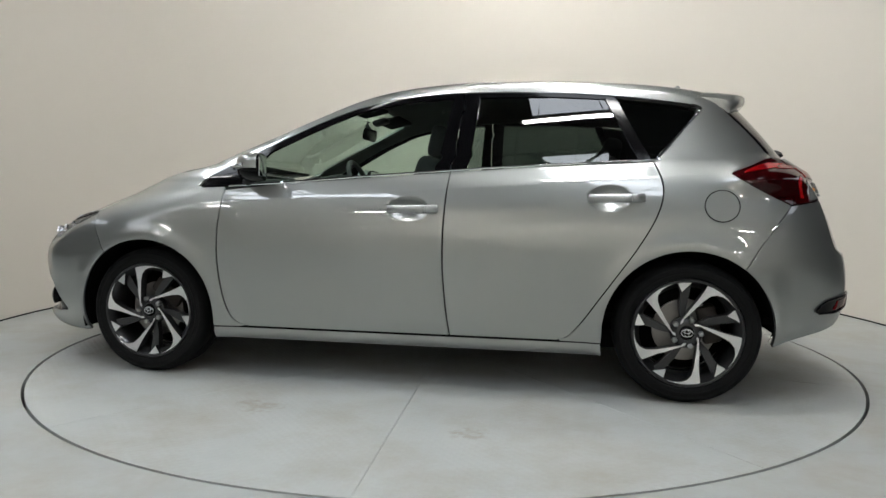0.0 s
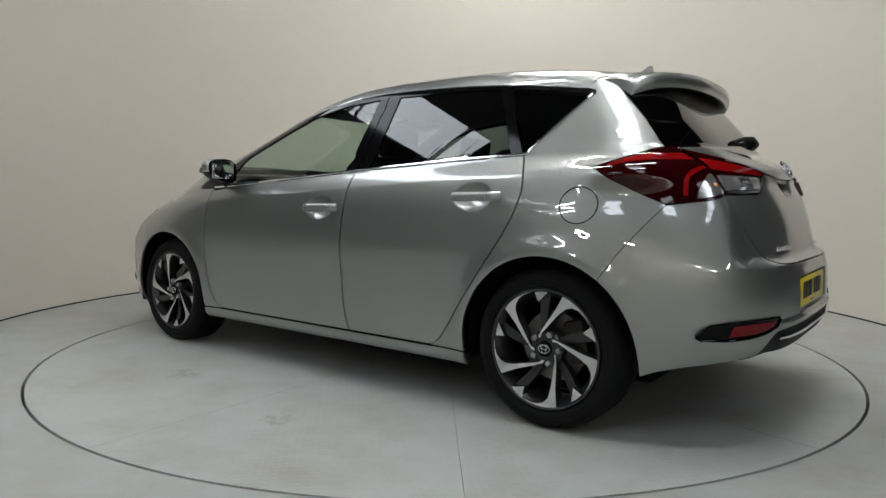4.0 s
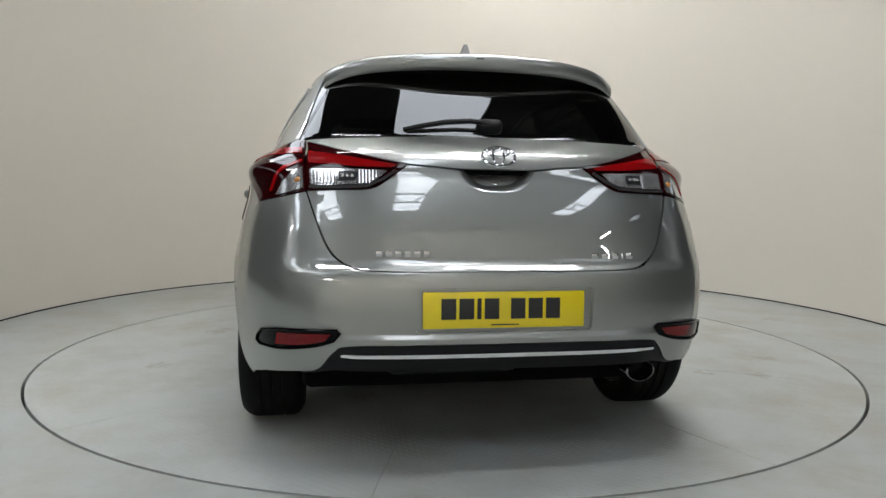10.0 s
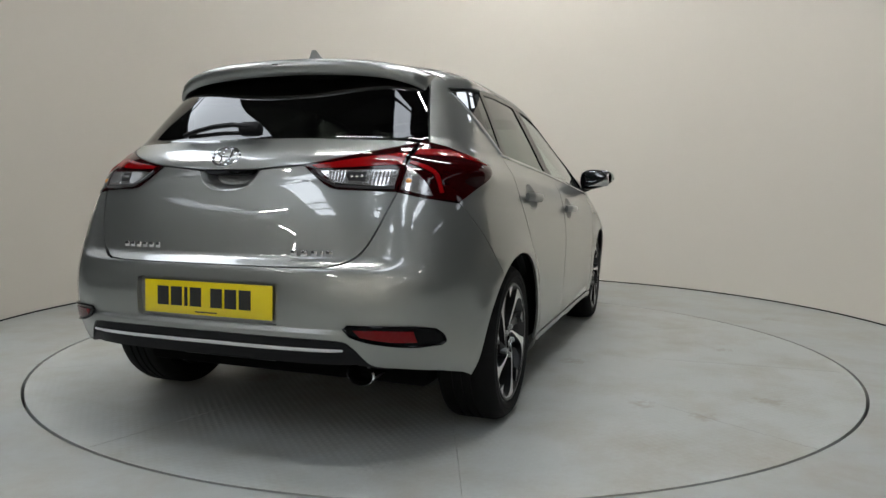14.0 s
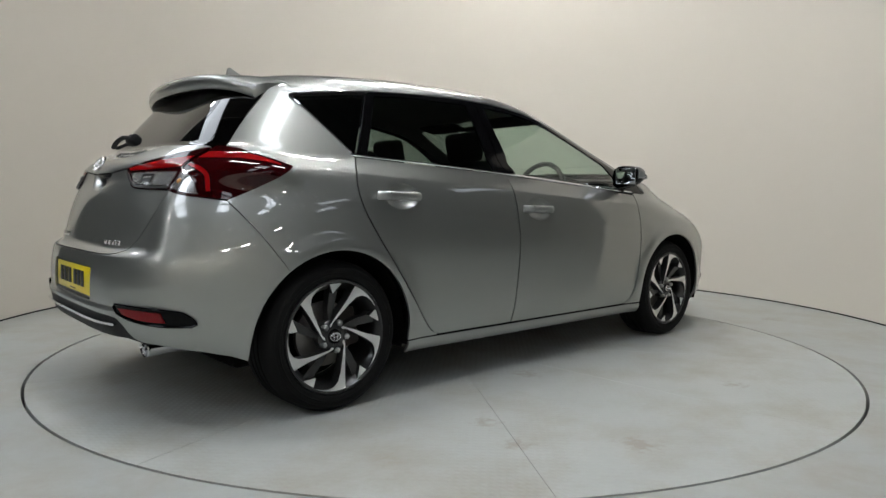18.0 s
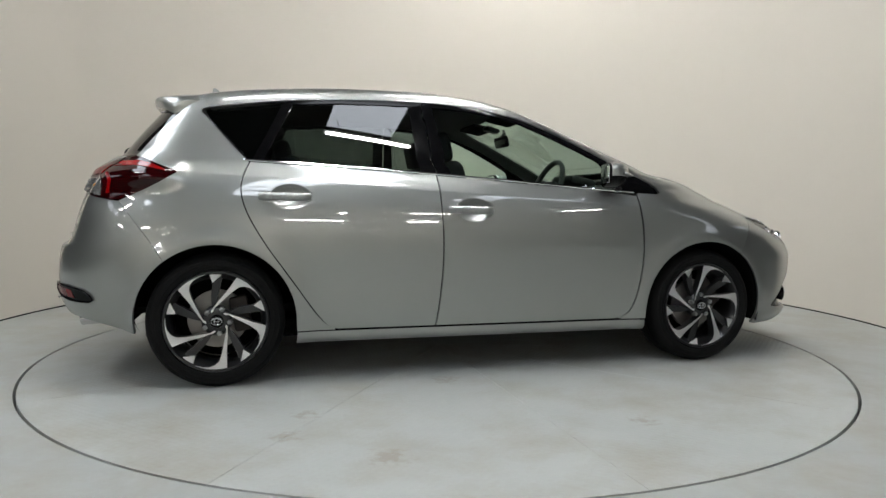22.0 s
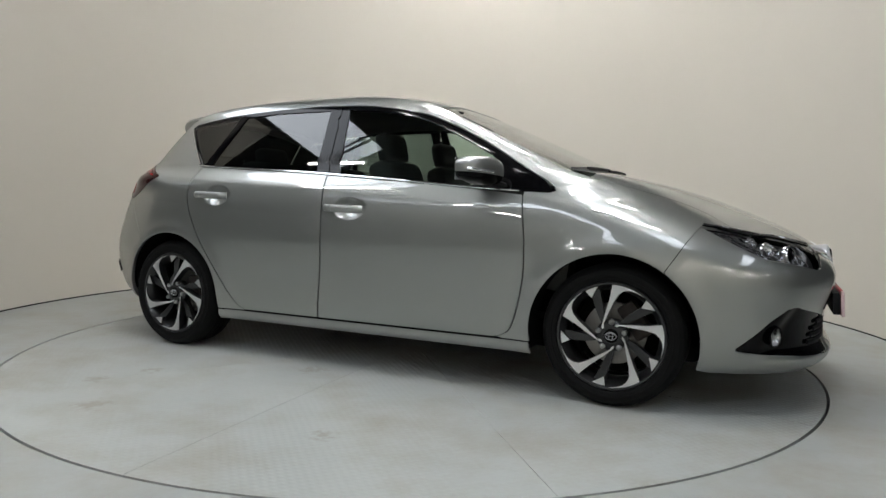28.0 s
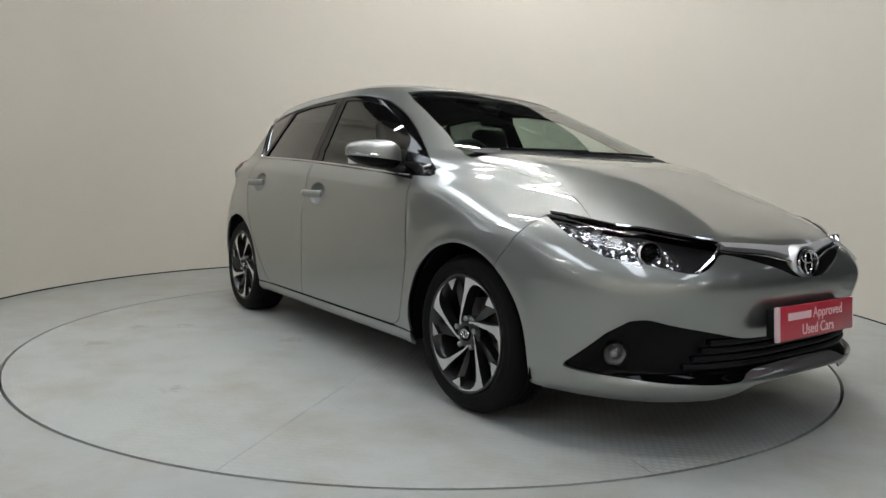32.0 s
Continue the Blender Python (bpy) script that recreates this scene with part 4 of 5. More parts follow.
def well(x, s):
    """A dark liner over a wheel."""
    bm = bmesh.new()
    rows = []
    lo, hi = (-14, 194) if x > 0 else (-14, 180)
    for y in (.885, .87 if x > 0 else .845, .50):
        r = ARCH + (.0 if y > .88 else .012)
        rows.append([bm.verts.new((x + r * math.cos(a), s * min(y, .885), .31 + r * math.sin(a))) for a in [radians(lo + (hi - lo) * k / 40) for k in range(41)]])
    for a, b in zip(rows[1:], rows[2:]):
        for k in range(40):
            bm.faces.new((a[k], a[k + 1], b[k + 1], b[k]))
    back = [bm.verts.new((v.co.x, v.co.y, v.co.z)) for v in rows[2]]
    bm.faces.new(back)
    for v in rows[0]:
        bm.verts.remove(v)
    bmesh.ops.recalc_face_normals(bm, faces=bm.faces[:])
    return part("wheel_liner", bm, SHADE, car)


for x in WHEELS:
    for s in (1, -1):
        well(x, s)
# ---- wheels ----
RIM, TYRE = .236, .316


def polar(r, deg):
    return RIM * r * math.cos(radians(deg)), RIM * r * math.sin(radians(deg))


def add_prism(bm, pts, h0, h1, slot=0, side_slot=None, bevel=0.0):
    """An upright prism over an outline (x, y), heights for its back and its front (a number, or one for each corner)."""
    hs = h1 if isinstance(h1, list) else [h1] * len(pts)
    lo = [bm.verts.new((*p, h0)) for p in pts]
    hi = [bm.verts.new((*p, h)) for p, h in zip(pts, hs)]
    f = bm.faces.new(hi)
    f.material_index = slot
    n = len(pts)
    for k in range(n):
        g = bm.faces.new((lo[k], lo[(k + 1) % n], hi[(k + 1) % n], hi[k]))
        g.material_index = slot if side_slot is None else side_slot
    bm.faces.new(lo[::-1]).material_index = slot if side_slot is None else side_slot
    return f


def wheel_meshes():
    """All parts of a wheel about z, its face towards +z, at the hub's centre."""
    out = {}
    bm = bmesh.new()
    add_lathe(bm, [(.205, -.19), (.222, -.195), (.222, -.175), (.205, -.14), (.200, -.02), (.214, .0), (.222, .012), (.228, .020), (.236, .021), (.240, .014), (.240, .0), (.215, -.03), (.212, -.14), (.226, -.19)], segs=72, close=False)
    for f in bm.faces:
        r = f.calc_center_median()
        f.material_index = 1
    bmesh.ops.recalc_face_normals(bm, faces=bm.faces[:])
    out["wheel"] = finish("wheel", bm, (ALLOY, POCKET), sharp=40)
    bm = bmesh.new()
    prof = [(.232, .004), (.242, .018), (.255, .024), (.262, .0246), (.264, .0266), (.268, .0268), (.270, .0252), (.275, .026), (.284, .0235), (.286, .0245), (.289, .0225), (.292, .020), (.305, .006), (.311, -.006), (.3155, -.020)]
    for g in (-.058, -.094, -.130):
        prof += [(.316, g + .005), (.309, g + .004), (.309, g - .004), (.316, g - .005)]
    prof += [(.3155, -.168), (.311, -.182), (.300, -.195), (.275, -.208), (.245, -.200), (.230, -.190)]
    add_lathe(bm, prof, segs=96, close=False)
    bmesh.ops.recalc_face_normals(bm, faces=bm.faces[:])
    out["tyre"] = finish("tyre", bm, RUBBER, sharp=30)
    bm = bmesh.new()
    outline = [polar(.20, 126), polar(.24, 119), polar(.42, 87), polar(.67, 74), polar(.92, 70), polar(.985, 69.5), polar(.985, 62), polar(.985, 54), polar(.985, 46), polar(.985, 38), polar(.985, 30), polar(.955, 33), polar(.945, 42), polar(.925, 49), polar(.88, 55.5), polar(.80, 61), polar(.65, 66.5), polar(.42, 78), polar(.26, 103), polar(.20, 112)]
    heights = [.004, .007, .011, .014, .016, .017] + [.018] * 5 + [.017, .017, .017, .016, .015, .014, .011, .007, .004]
    f = add_prism(bm, outline, -.035, heights, 0, 1)
    out["spoke"] = finish("spoke", bm, (ALLOY, POCKET), sharp=30)
    bm = bmesh.new()
    blade = [polar(.22, 60), polar(.27, 42), polar(.50, 34), polar(.775, 27.5), polar(.97, 30), polar(.97, 22), polar(.97, 13), polar(.80, 15), polar(.60, 17), polar(.40, 21), polar(.27, 30)]
    add_prism(bm, blade[::-1], -.05, [-.013, -.014, -.014, -.012, -.004, -.003, -.002, -.010, -.014, -.013, -.012], 1, 1)
    add_prism(bm, [polar(.985, 30), polar(.985, 24), polar(.985, 18), polar(.985, 13), polar(.93, 15.5), polar(.86, 20), polar(.775, 26.8), polar(.87, 28.5)][::-1], -.03, .013, 0, 1)
    out["blade"] = finish("blade", bm, (ALLOY, POCKET), sharp=30)
    bm = bmesh.new()
    add_lathe(bm, [(.070, -.05), (.070, -.012), (.060, .0), (.040, .006), (.033, .006), (.033, .002), (.0, .002)][:6] + [(.001, .002)], segs=40)
    out["hub"] = finish("hub", bm, POCKET)
    bm = bmesh.new()
    add_lathe(bm, [(.031, .000), (.031, .009), (.028, .011), (.026, .010), (.001, .010)], segs=36)
    out["hub_cap"] = finish("hub_cap", bm, GLOSS)
    bm = bmesh.new()
    for rx, ry, r in ((.024, .017, .0022), (.009, .017, .0018), (.017, .0075, .0018)):
        dy = .006 if ry < .01 else 0
        add_tube(bm, [(rx * math.cos(a), ry * math.sin(a) + dy, .0115) for a in [math.pi * k / 14 for k in range(28)]], r, 6, True)
    out["cap_badge"] = finish("cap_badge", bm, CHROME)
    bm = bmesh.new()
    add_lathe(bm, [(.0125, -.02), (.0125, .004), (.0095, .008), (.006, .010), (.001, .010)], segs=6)
    out["wheel_nut"] = finish("wheel_nut", bm, SATIN, sharp=25)
    bm = bmesh.new()
    add_lathe(bm, [(.060, -.075), (.138, -.075), (.138, -.097), (.060, -.097)], segs=64)
    out["brake_disc"] = finish("brake_disc", bm, DISC)
    bm = bmesh.new()
    add_box(bm, (.085, .17, .075), (.105, .03, -.085), (0, 0, 15), .015)
    out["caliper"] = finish("caliper", bm, RUST)
    bm = bmesh.new()
    add_lathe(bm, [(.20, -.19), (.20, -.185)], segs=40)
    out["back_plate"] = finish("back_plate", bm, SHADE)
    return out


PIECES = wheel_meshes()
WHEEL_Y = .862
for x, turns in ((1.30, (38, 20)), (-1.30, (0, -4))):
    for s, turn in zip((1, -1), turns):
        w = part("wheel", PIECES["wheel"], None, car, "five-spoke machined and dark grey alloy wheel")
        w.matrix_basis = Matrix.Translation((x, s * WHEEL_Y, .315)) @ pose(0, 0, 0, 90, 0, 180 if s > 0 else 0) @ pose(0, 0, 0, 0, 0, turn)
        for name in ("tyre", "hub", "hub_cap", "cap_badge", "brake_disc", "caliper", "back_plate"):
            ob = part(name, PIECES[name], None, w)
            if name in ("cap_badge",):
                ob.matrix_basis = pose(0, 0, 0, 0, 0, -turn)
        for k in range(5):
            for name in ("spoke", "blade"):
                part(name, PIECES[name], None, w).matrix_basis = pose(0, 0, 0, 0, 0, 72 * k)
            a = radians(72 * k + 70)
            part("wheel_nut", PIECES["wheel_nut"], None, w).matrix_basis = pose(.060 * math.cos(a), .060 * math.sin(a), .006)

# ---- tail lamps ----
def tail_lamp(s):
    m = s < 0
    outer = (S(smooth([(-1.470, 1.014), (-1.56, 1.050), (-1.63, 1.080)])) + R(smooth([(.646, 1.091), (.6305, 1.086), (.6265, 1.0), (.6265, .914)])) + R([(.70, .894)]) + S(smooth([(-1.722, .880), (-1.64, .917), (-1.54, .967), (-1.472, 1.010)])))
    lamp = part("tail_lamp", sheet(outer, .002, .012, mirror=m), REDDARK, car, "red wrap-round tail lamp with clear lower corner")
    bar = S(smooth([(-1.52, 1.020), (-1.58, 1.046), (-1.64, 1.064)])) + R([(.634, 1.064), (.632, 1.040)]) + S(smooth([(-1.66, 1.040), (-1.58, 1.028), (-1.52, 1.014)]))
    part("light_bar", sheet(bar, .0045, .003, mirror=m), REDLINE, lamp)
    sweep = R(smooth([(.632, 1.018), (.68, 1.000), (.720, .966), (.748, .91)])) + R(smooth([(.740, .909), (.711, .965), (.673, .993), (.632, 1.009)]))
    part("light_bar", sheet(sweep, .0045, .003, mirror=m), REDLINE, lamp)
    clear = R(smooth([(.633, .992), (.665, .975), (.700, .94), (.725, .898)])) + R([(.70, .902), (.633, .920)])
    part("indicator_lens", sheet(clear, .0045, .003, mirror=m), LENS, lamp, "clear ribbed indicator lens")
    bm = bmesh.new()
    c = on(s, rear(.652, .948), -.004)
    bmesh.ops.create_uvsphere(bm, u_segments=12, v_segments=8, radius=.013, matrix=Matrix.Translation(c))
    part("indicator_bulb", bm, AMBER, lamp)
    inner = R(smooth([(.6225, 1.082), (.52, 1.050), (.40, 1.020), (.302, 1.001)])) + R(smooth([(.302, .999), (.37, .947), (.42, .922), (.52, .917), (.6225, .914)]))
    gate_lamp = part("gate_lamp", sheet(inner, .003, .012, mirror=m), REDDARK, tailgate, "red and clear lamp on the tailgate")
    band_ = R(smooth([(.614, 1.045), (.52, 1.030), (.42, 1.012), (.33, .999)])) + R(smooth([(.35, .990), (.45, .992), (.53, .998), (.614, 1.004)]))
    part("light_bar", sheet(band_, .0055, .003, mirror=m), REDLINE, gate_lamp)
    glass = R(smooth([(.612, .984), (.52, .984), (.44, .982), (.365, .979)])) + R(smooth([(.385, .960), (.425, .937), (.52, .931), (.612, .929)]))
    part("reversing_lens", sheet(glass, .0055, .003, mirror=m), LENS, gate_lamp, "clear ribbed reversing lens")
    for y in [.604 - .0115 * k for k in range(7)] + [.452 - .0105 * k for k in range(6)]:
        bm = bmesh.new()
        lo_ = .934 if y > .42 else .934 + .9 * (.42 - y)
        add_tube(bm, [on(s, rear(y, z), .0085) for z in (lo_, .956, .979)], .0036, 6)
        part("lens_rib", bm, LENS, gate_lamp)
    module = R([(.518, .974), (.462, .974), (.455, .966), (.466, .944), (.518, .942)])
    unit = part("lamp_module", sheet(module, .008, .003, mirror=m), SMOKED, gate_lamp, "dark reversing lamp module")
    for k in range(3):
        bm = bmesh.new()
        add_box(bm, (.006, .011, .011), tuple(on(s, rear(.506 - .016 * k, .959), .010)), (0, 10, 0), .002)
        part("lamp_cell", bm, LENS, unit)
    bm = bmesh.new()
    seam = [on(s, rear(y, z), .007) for y, z in [(.614, .922), (.52, .922), (.43, .927), (.38, .948), (.335, .980)]]
    add_tube(bm, seam, .0055, 6)
    part("lamp_rim", bm, SMOKED, gate_lamp)
    return lamp


both_sides(tail_lamp)

# ---- rear end details ----
diffuser = R(smooth([(0, .432), (.30, .432), (.50, .428), (.548, .405), (.596, .348), (.645, .333)])) + R([(.66, .326), (.62, .330), (.55, .346), (.30, .346), (0, .346)])
bumper_low = part("diffuser", sheet(diffuser, -.004, .03, both=True), BLACK, car, "black lower rear bumper insert")
strip = R(smooth([(0, .408), (.30, .408), (.50, .408), (.524, .404)])) + R(smooth([(.524, .401), (.50, .398), (.30, .396), (0, .395)]))
part("chrome_strip", sheet(strip, .010, .016, both=True), CHROME, bumper_low, "chrome strip across the lower bumper")


def reflector(s):
    m = s < 0
    pod = S(smooth([(-1.845, .418), (-1.86, .440), (-1.89, .462)])) + R(smooth([(.72, .473), (.64, .478), (.535, .481)])) + R([(.524, .472)]) + R(smooth([(.545, .448), (.60, .430), (.68, .415), (.74, .408)])) + S([(-1.86, .408)])
    ob = part("reflector_pod", sheet(pod, .004, .014, mirror=m), GLOSS, car, "gloss black pod with a red reflector")
    bm = bmesh.new()
    add_tube(bm, [on(s, p, .006) for p in pod], .0042, 6, True)
    part("pod_rim", bm, GLOSS, ob)
    lens = R(smooth([(.725, .460), (.65, .466), (.553, .468)])) + R(smooth([(.575, .445), (.65, .430), (.735, .422)]))
    part("reflector", sheet(lens, .006, .004, mirror=m), RED, ob, "red reflector")


both_sides(reflector)


def flat_plate(bm, w, h, d, m, bevel=.004):
    b2 = bmesh.new()
    add_box(b2, (d, w, h), (0, 0, 0), bevel=bevel)
    b2.transform(m)
    me = bpy.data.meshes.new("tmp")
    b2.to_mesh(me)
    b2.free()
    bm.from_mesh(me)
    bpy.data.meshes.remove(me)
    return bm


part("plate_recess", sheet(R(plate_edge), -.0195, 0, both=True), PAINT, car, "recess for the number plate")
PLATE = pose(-2.074, 0, .541, 0, 1, 0)
plate = part("rear_number_plate", flat_plate(bmesh.new(), .526, .116, .006, PLATE), YELLOW, car, "yellow number plate with plain dark bars")
x0 = .205
for w in (.047, .047, .013, .047, .0, .047, .047, .047):
    if w:
        b = part("plate_bar", flat_plate(bmesh.new(), w, .066, .002, PLATE @ pose(-.0042, x0 - w / 2, .004), .0005), INK, plate)
    x0 -= (w + .0105) if w else .028
part("plate_bar", flat_plate(bmesh.new(), .09, .004, .002, PLATE @ pose(-.0042, 0, -.047), .0003), INK, plate)


def oval_badge(parent, at, rx, rz, tilt, name="badge"):
    bm = bmesh.new()
    m = pose(*at, 0, tilt, 0)
    for a, b, dz, r in ((rx, rz, 0, .0048), (rx * .34, rz * .98, 0, .0034), (rx * .68, rz * .42, rz * .42, .0034)):
        add_tube(bm, [m @ Vector((0, a * math.cos(t), b * math.sin(t) + dz)) for t in [math.pi * k / 20 for k in range(40)]], r, 6, True)
    return part(name, bm, CHROME, parent, "oval chrome badge")


oval_badge(tailgate, (-1.958, 0, 1.030), .055, .038, 30)
for y, w, z in ((.395, .026, .715), (.365, .026, .715), (.335, .026, .715), (.305, .026, .715), (.275, .026, .715), (.245, .026, .715), (-.315, .030, .705), (-.352, .030, .705), (-.388, .026, .705), (-.415, .010, .705), (-.44, .030, .705)):
    bm = bmesh.new()
    p = on(1 if y > 0 else -1, rear(abs(y), z), .002)
    add_box(bm, (.006, w * .8, .020), tuple(p), bevel=.002)
    part("badge_bar", bm, CHROME, tailgate)

# spoiler
bm = bmesh.new()
rows = []
for k in range(25):
    y = -.572 + 1.144 * k / 24
    u = abs(y) / .572
    e = u ** 2.4
    sec = [(-1.36 - .02 * (1 - e), 1.447 - .036 * e), (-1.48 + .0 * e, 1.442 - .040 * e), (-1.60 + .07 * e, 1.434 - .044 * e), (-1.640 + .10 * e, 1.427 - .044 * e), (-1.653 + .10 * e, 1.416 - .044 * e), (-1.655 + .10 * e, 1.396 - .040 * e), (-1.650 + .10 * e, 1.376 - .036 * e), (-1.638 + .095 * e, 1.365 - .032 * e), (-1.600 + .085 * e, 1.371 - .030 * e), (-1.545 + .075 * e, 1.383 - .030 * e), (-1.40, 1.39 - .03 * e)]
    tuck = u ** 9
    rows.append([bm.verts.new((x + .05 * tuck * (-1.30 - x) / .3, y, z - .028 * tuck)) for x, z in sec])
for a, b in zip(rows, rows[1:]):
    for k in range(len(a) - 1):
        bm.faces.new((a[k], a[k + 1], b[k + 1], b[k]))
    bm.faces.new((a[-1], a[0], b[0], b[-1]))
for r in (rows[0], rows[-1]):
    bm.faces.new(r)
bmesh.ops.recalc_face_normals(bm, faces=bm.faces[:])
spoiler = part("spoiler", bm, PAINT, tailgate, "", 50)
bm = bmesh.new()
add_box(bm, (.03, .03, .008), (-1.640, 0, 1.405), (0, 20, 0), .003)
part("washer_jet", bm, BLACK, spoiler)
bm = bmesh.new()
fin = [(-1.20, 1.467), (-1.27, 1.482), (-1.325, 1.508), (-1.350, 1.526), (-1.362, 1.524), (-1.375, 1.450)]
a = [bm.verts.new((x, .006 + .014 * max(0, (1.526 - z) / .05), z)) for x, z in fin]
b = [bm.verts.new((x, -.006 - .014 * max(0, (1.526 - z) / .05), z)) for x, z in fin]
bm.faces.new(a)
bm.faces.new(b[::-1])
for k in range(len(fin)):
    j = (k + 1) % len(fin)
    bm.faces.new((a[k], b[k], b[j], a[j]))
bmesh.ops.recalc_face_normals(bm, faces=bm.faces[:])
part("roof_aerial", bm, PAINT, car)

# rear wiper
bm = bmesh.new()
add_box(bm, (.05, .09, .05), (-1.812, .0, 1.142), (0, 40, 0), .018, 3)
wiper = part("rear_wiper", bm, BLACK, car, "black rear wiper with a bulky arm")
bm = bmesh.new()
add_tube(bm, [(-1.825, -.01, 1.150), (-1.832, .07, 1.158), (-1.828, .16, 1.152), (-1.822, .24, 1.138), (-1.812, .30, 1.124)], .013, 8, flat=.7)
part("wiper_arm", bm, BLACK, wiper)
bm = bmesh.new()
add_tube(bm, [(-1.802, -.04, 1.128), (-1.806, .12, 1.130), (-1.800, .29, 1.120)], .008, 6)
part("wiper_blade", bm, BLACK, wiper)

# ---- front end ----
def head_lamp(s):
    m = s < 0
    outline = (S(smooth([(1.645, .806), (1.72, .794), (1.80, .777), (1.866, .762)])) + F(smooth([(.60, .760), (.50, .738), (.376, .718)])) + F([(.40, .704), (.468, .668), (.540, .630)]) + F([(.60, .632)])
               + S(smooth([(1.958, .648), (1.90, .668), (1.83, .700), (1.74, .748), (1.65, .800)])))
    lamp = part("headlamp", sheet(outline, -.035, 0, mirror=m), SMOKED, car, "swept-back headlamp with clear cover and black surround")
    part("cover", sheet(outline, .0015, .004, mirror=m), HEADGLASS, lamp, "clear plastic cover")
    brow = S(smooth([(1.645, .807), (1.72, .797), (1.80, .780), (1.866, .766)])) + F(smooth([(.60, .764), (.50, .742), (.378, .722)])) + F(smooth([(.40, .717), (.50, .736), (.60, .757)])) + S(smooth([(1.866, .759), (1.80, .773), (1.72, .7915), (1.66, .8025)]))
    part("brow", sheet(brow, .004, .01, mirror=m), GLOSS, lamp, "gloss black brow")
    bm = bmesh.new()
    add_tube(bm, [on(s, p, .009) for p in S(smooth([(1.648, .805), (1.72, .795), (1.80, .779), (1.866, .765)], 3)) + F(smooth([(.60, .762), (.50, .740), (.40, .724)], 3))], .004, 6)
    part("chrome_line", bm, CHROME, lamp)
    bm = bmesh.new()
    add_tube(bm, [on(s, p, .003) for p in F([(.388, .712), (.42, .695), (.468, .669), (.542, .630)])], .005, 6)
    part("chrome_line", bm, CHROME, lamp)
    bowl = S(smooth([(1.662, .797), (1.72, .787), (1.80, .768), (1.88, .745)])) + F(smooth([(.665, .736), (.62, .726), (.575, .710)])) + F(smooth([(.568, .68), (.585, .648), (.66, .650)])) + S(smooth([(1.93, .664), (1.88, .682), (1.80, .722), (1.70, .774), (1.668, .7945)]))
    part("reflector_bowl", sheet(bowl, -.016, .02, mirror=m), FACET, lamp, "chromed reflector bowl")
    aim_ = pose(*on(s, front(.642, .694), -.012), 0, 84, 26 * s)
    bm = bmesh.new()
    add_lathe(bm, [(.030, -.03), (.040, -.01), (.043, .010), (.041, .017), (.036, .018), (.033, .008), (.032, -.004)], aim_, 32, False)
    part("projector_ring", bm, CHROME, lamp)
    bm = bmesh.new()
    add_lathe(bm, [(.033, -.006), (.030, .006), (.022, .014), (.011, .018), (.001, .019)], aim_, 32)
    part("projector_lens", bm, GLOSS, lamp)
    for x, z, r in ((1.90, .715, .034), (1.835, .742, .026)):
        bm = bmesh.new()
        add_lathe(bm, [(r, .006), (r * .92, .012), (r * .8, .002), (r * .4, -.008), (.001, -.010)], pose(*on(s, side(x, z), -.012), 0, 74, 48 * s), 24, False)
        cup_ = part("bulb_cup", bm, CHROME, lamp)
        bm = bmesh.new()
        bmesh.ops.create_uvsphere(bm, u_segments=12, v_segments=8, radius=.009, matrix=Matrix.Translation(on(s, side(x, z), -.012)))
        part("bulb", bm, LENS, cup_)
    for k in range(3):
        bm = bmesh.new()
        add_tube(bm, [on(s, p, -.009) for p in S(smooth([(1.70 + .01 * k, .785 - .007 * k), (1.78, .768 - .012 * k), (1.85, .745 - .017 * k)], 4))], .0028, 6)
        part("reflector_rib", bm, CHROME, lamp)
    return lamp


both_sides(head_lamp)
slot = F(smooth([(0, .690), (.10, .694), (.22, .704), (.365, .710)])) + F([(.40, .700), (.455, .662)]) + F(smooth([(.455, .644), (.36, .648), (.20, .634), (.10, .608), (0, .602)]))
grille = part("upper_grille", sheet(slot, -.016, 0, both=True), SHADE, car, "black upper grille slot")
bar = F(smooth([(0, .706), (.07, .704), (.20, .712), (.374, .720)])) + F(smooth([(.374, .706), (.22, .694), (.10, .676), (.06, .664), (0, .66)]))
part("chrome_bar", sheet(bar, .006, .02, both=True), BRIGHT, grille, "satin chrome bar sweeping to the badge")
bm = bmesh.new()
add_tube(bm, [on(1, front(y, z), .0) for y, z in smooth([(.40, .698), (.36, .692), (.22, .680), (.09, .655)], 4)], .004, 6)
part("chrome_line", bm, CHROME, grille)
bm = bmesh.new()
add_tube(bm, [on(-1, front(y, z), .0) for y, z in smooth([(.40, .698), (.36, .692), (.22, .680), (.09, .655)], 4)], .004, 6)
part("chrome_line", bm, CHROME, grille)
bm = bmesh.new()
m = pose(2.160, 0, .650, 0, 82, 0) @ Matrix.Diagonal((.80, 1.12, 1, 1))
add_lathe(bm, [(.078, -.03), (.080, .006), (.072, .018), (.066, .020), (.062, .016)], m, 40, False)
part("badge_surround", bm, BRIGHT, grille)
bm = bmesh.new()
add_lathe(bm, [(.063, .010), (.05, .014), (.001, .016)], m, 40)
part("badge_back", bm, GLOSS, grille)
oval_badge(grille, (2.184, 0, .650), .066, .046, -6)
mouth = (F(smooth([(0, .394), (.20, .395), (.335, .401), (.45, .424), (.60, .454), (.68, .474), (.728, .469)])) + S(smooth([(1.93, .424), (1.87, .364), (1.802, .304)])) + S([(1.80, .293), (1.84, .285)])
         + F(smooth([(.72, .276), (.60, .265), (.45, .259), (.36, .263), (.28, .289), (.15, .297), (0, .299)])))
intake = part("lower_intake", sheet(mouth, -.014, 0, both=True), GLOSS, car, "gloss black lower intake with fog lamp pods")
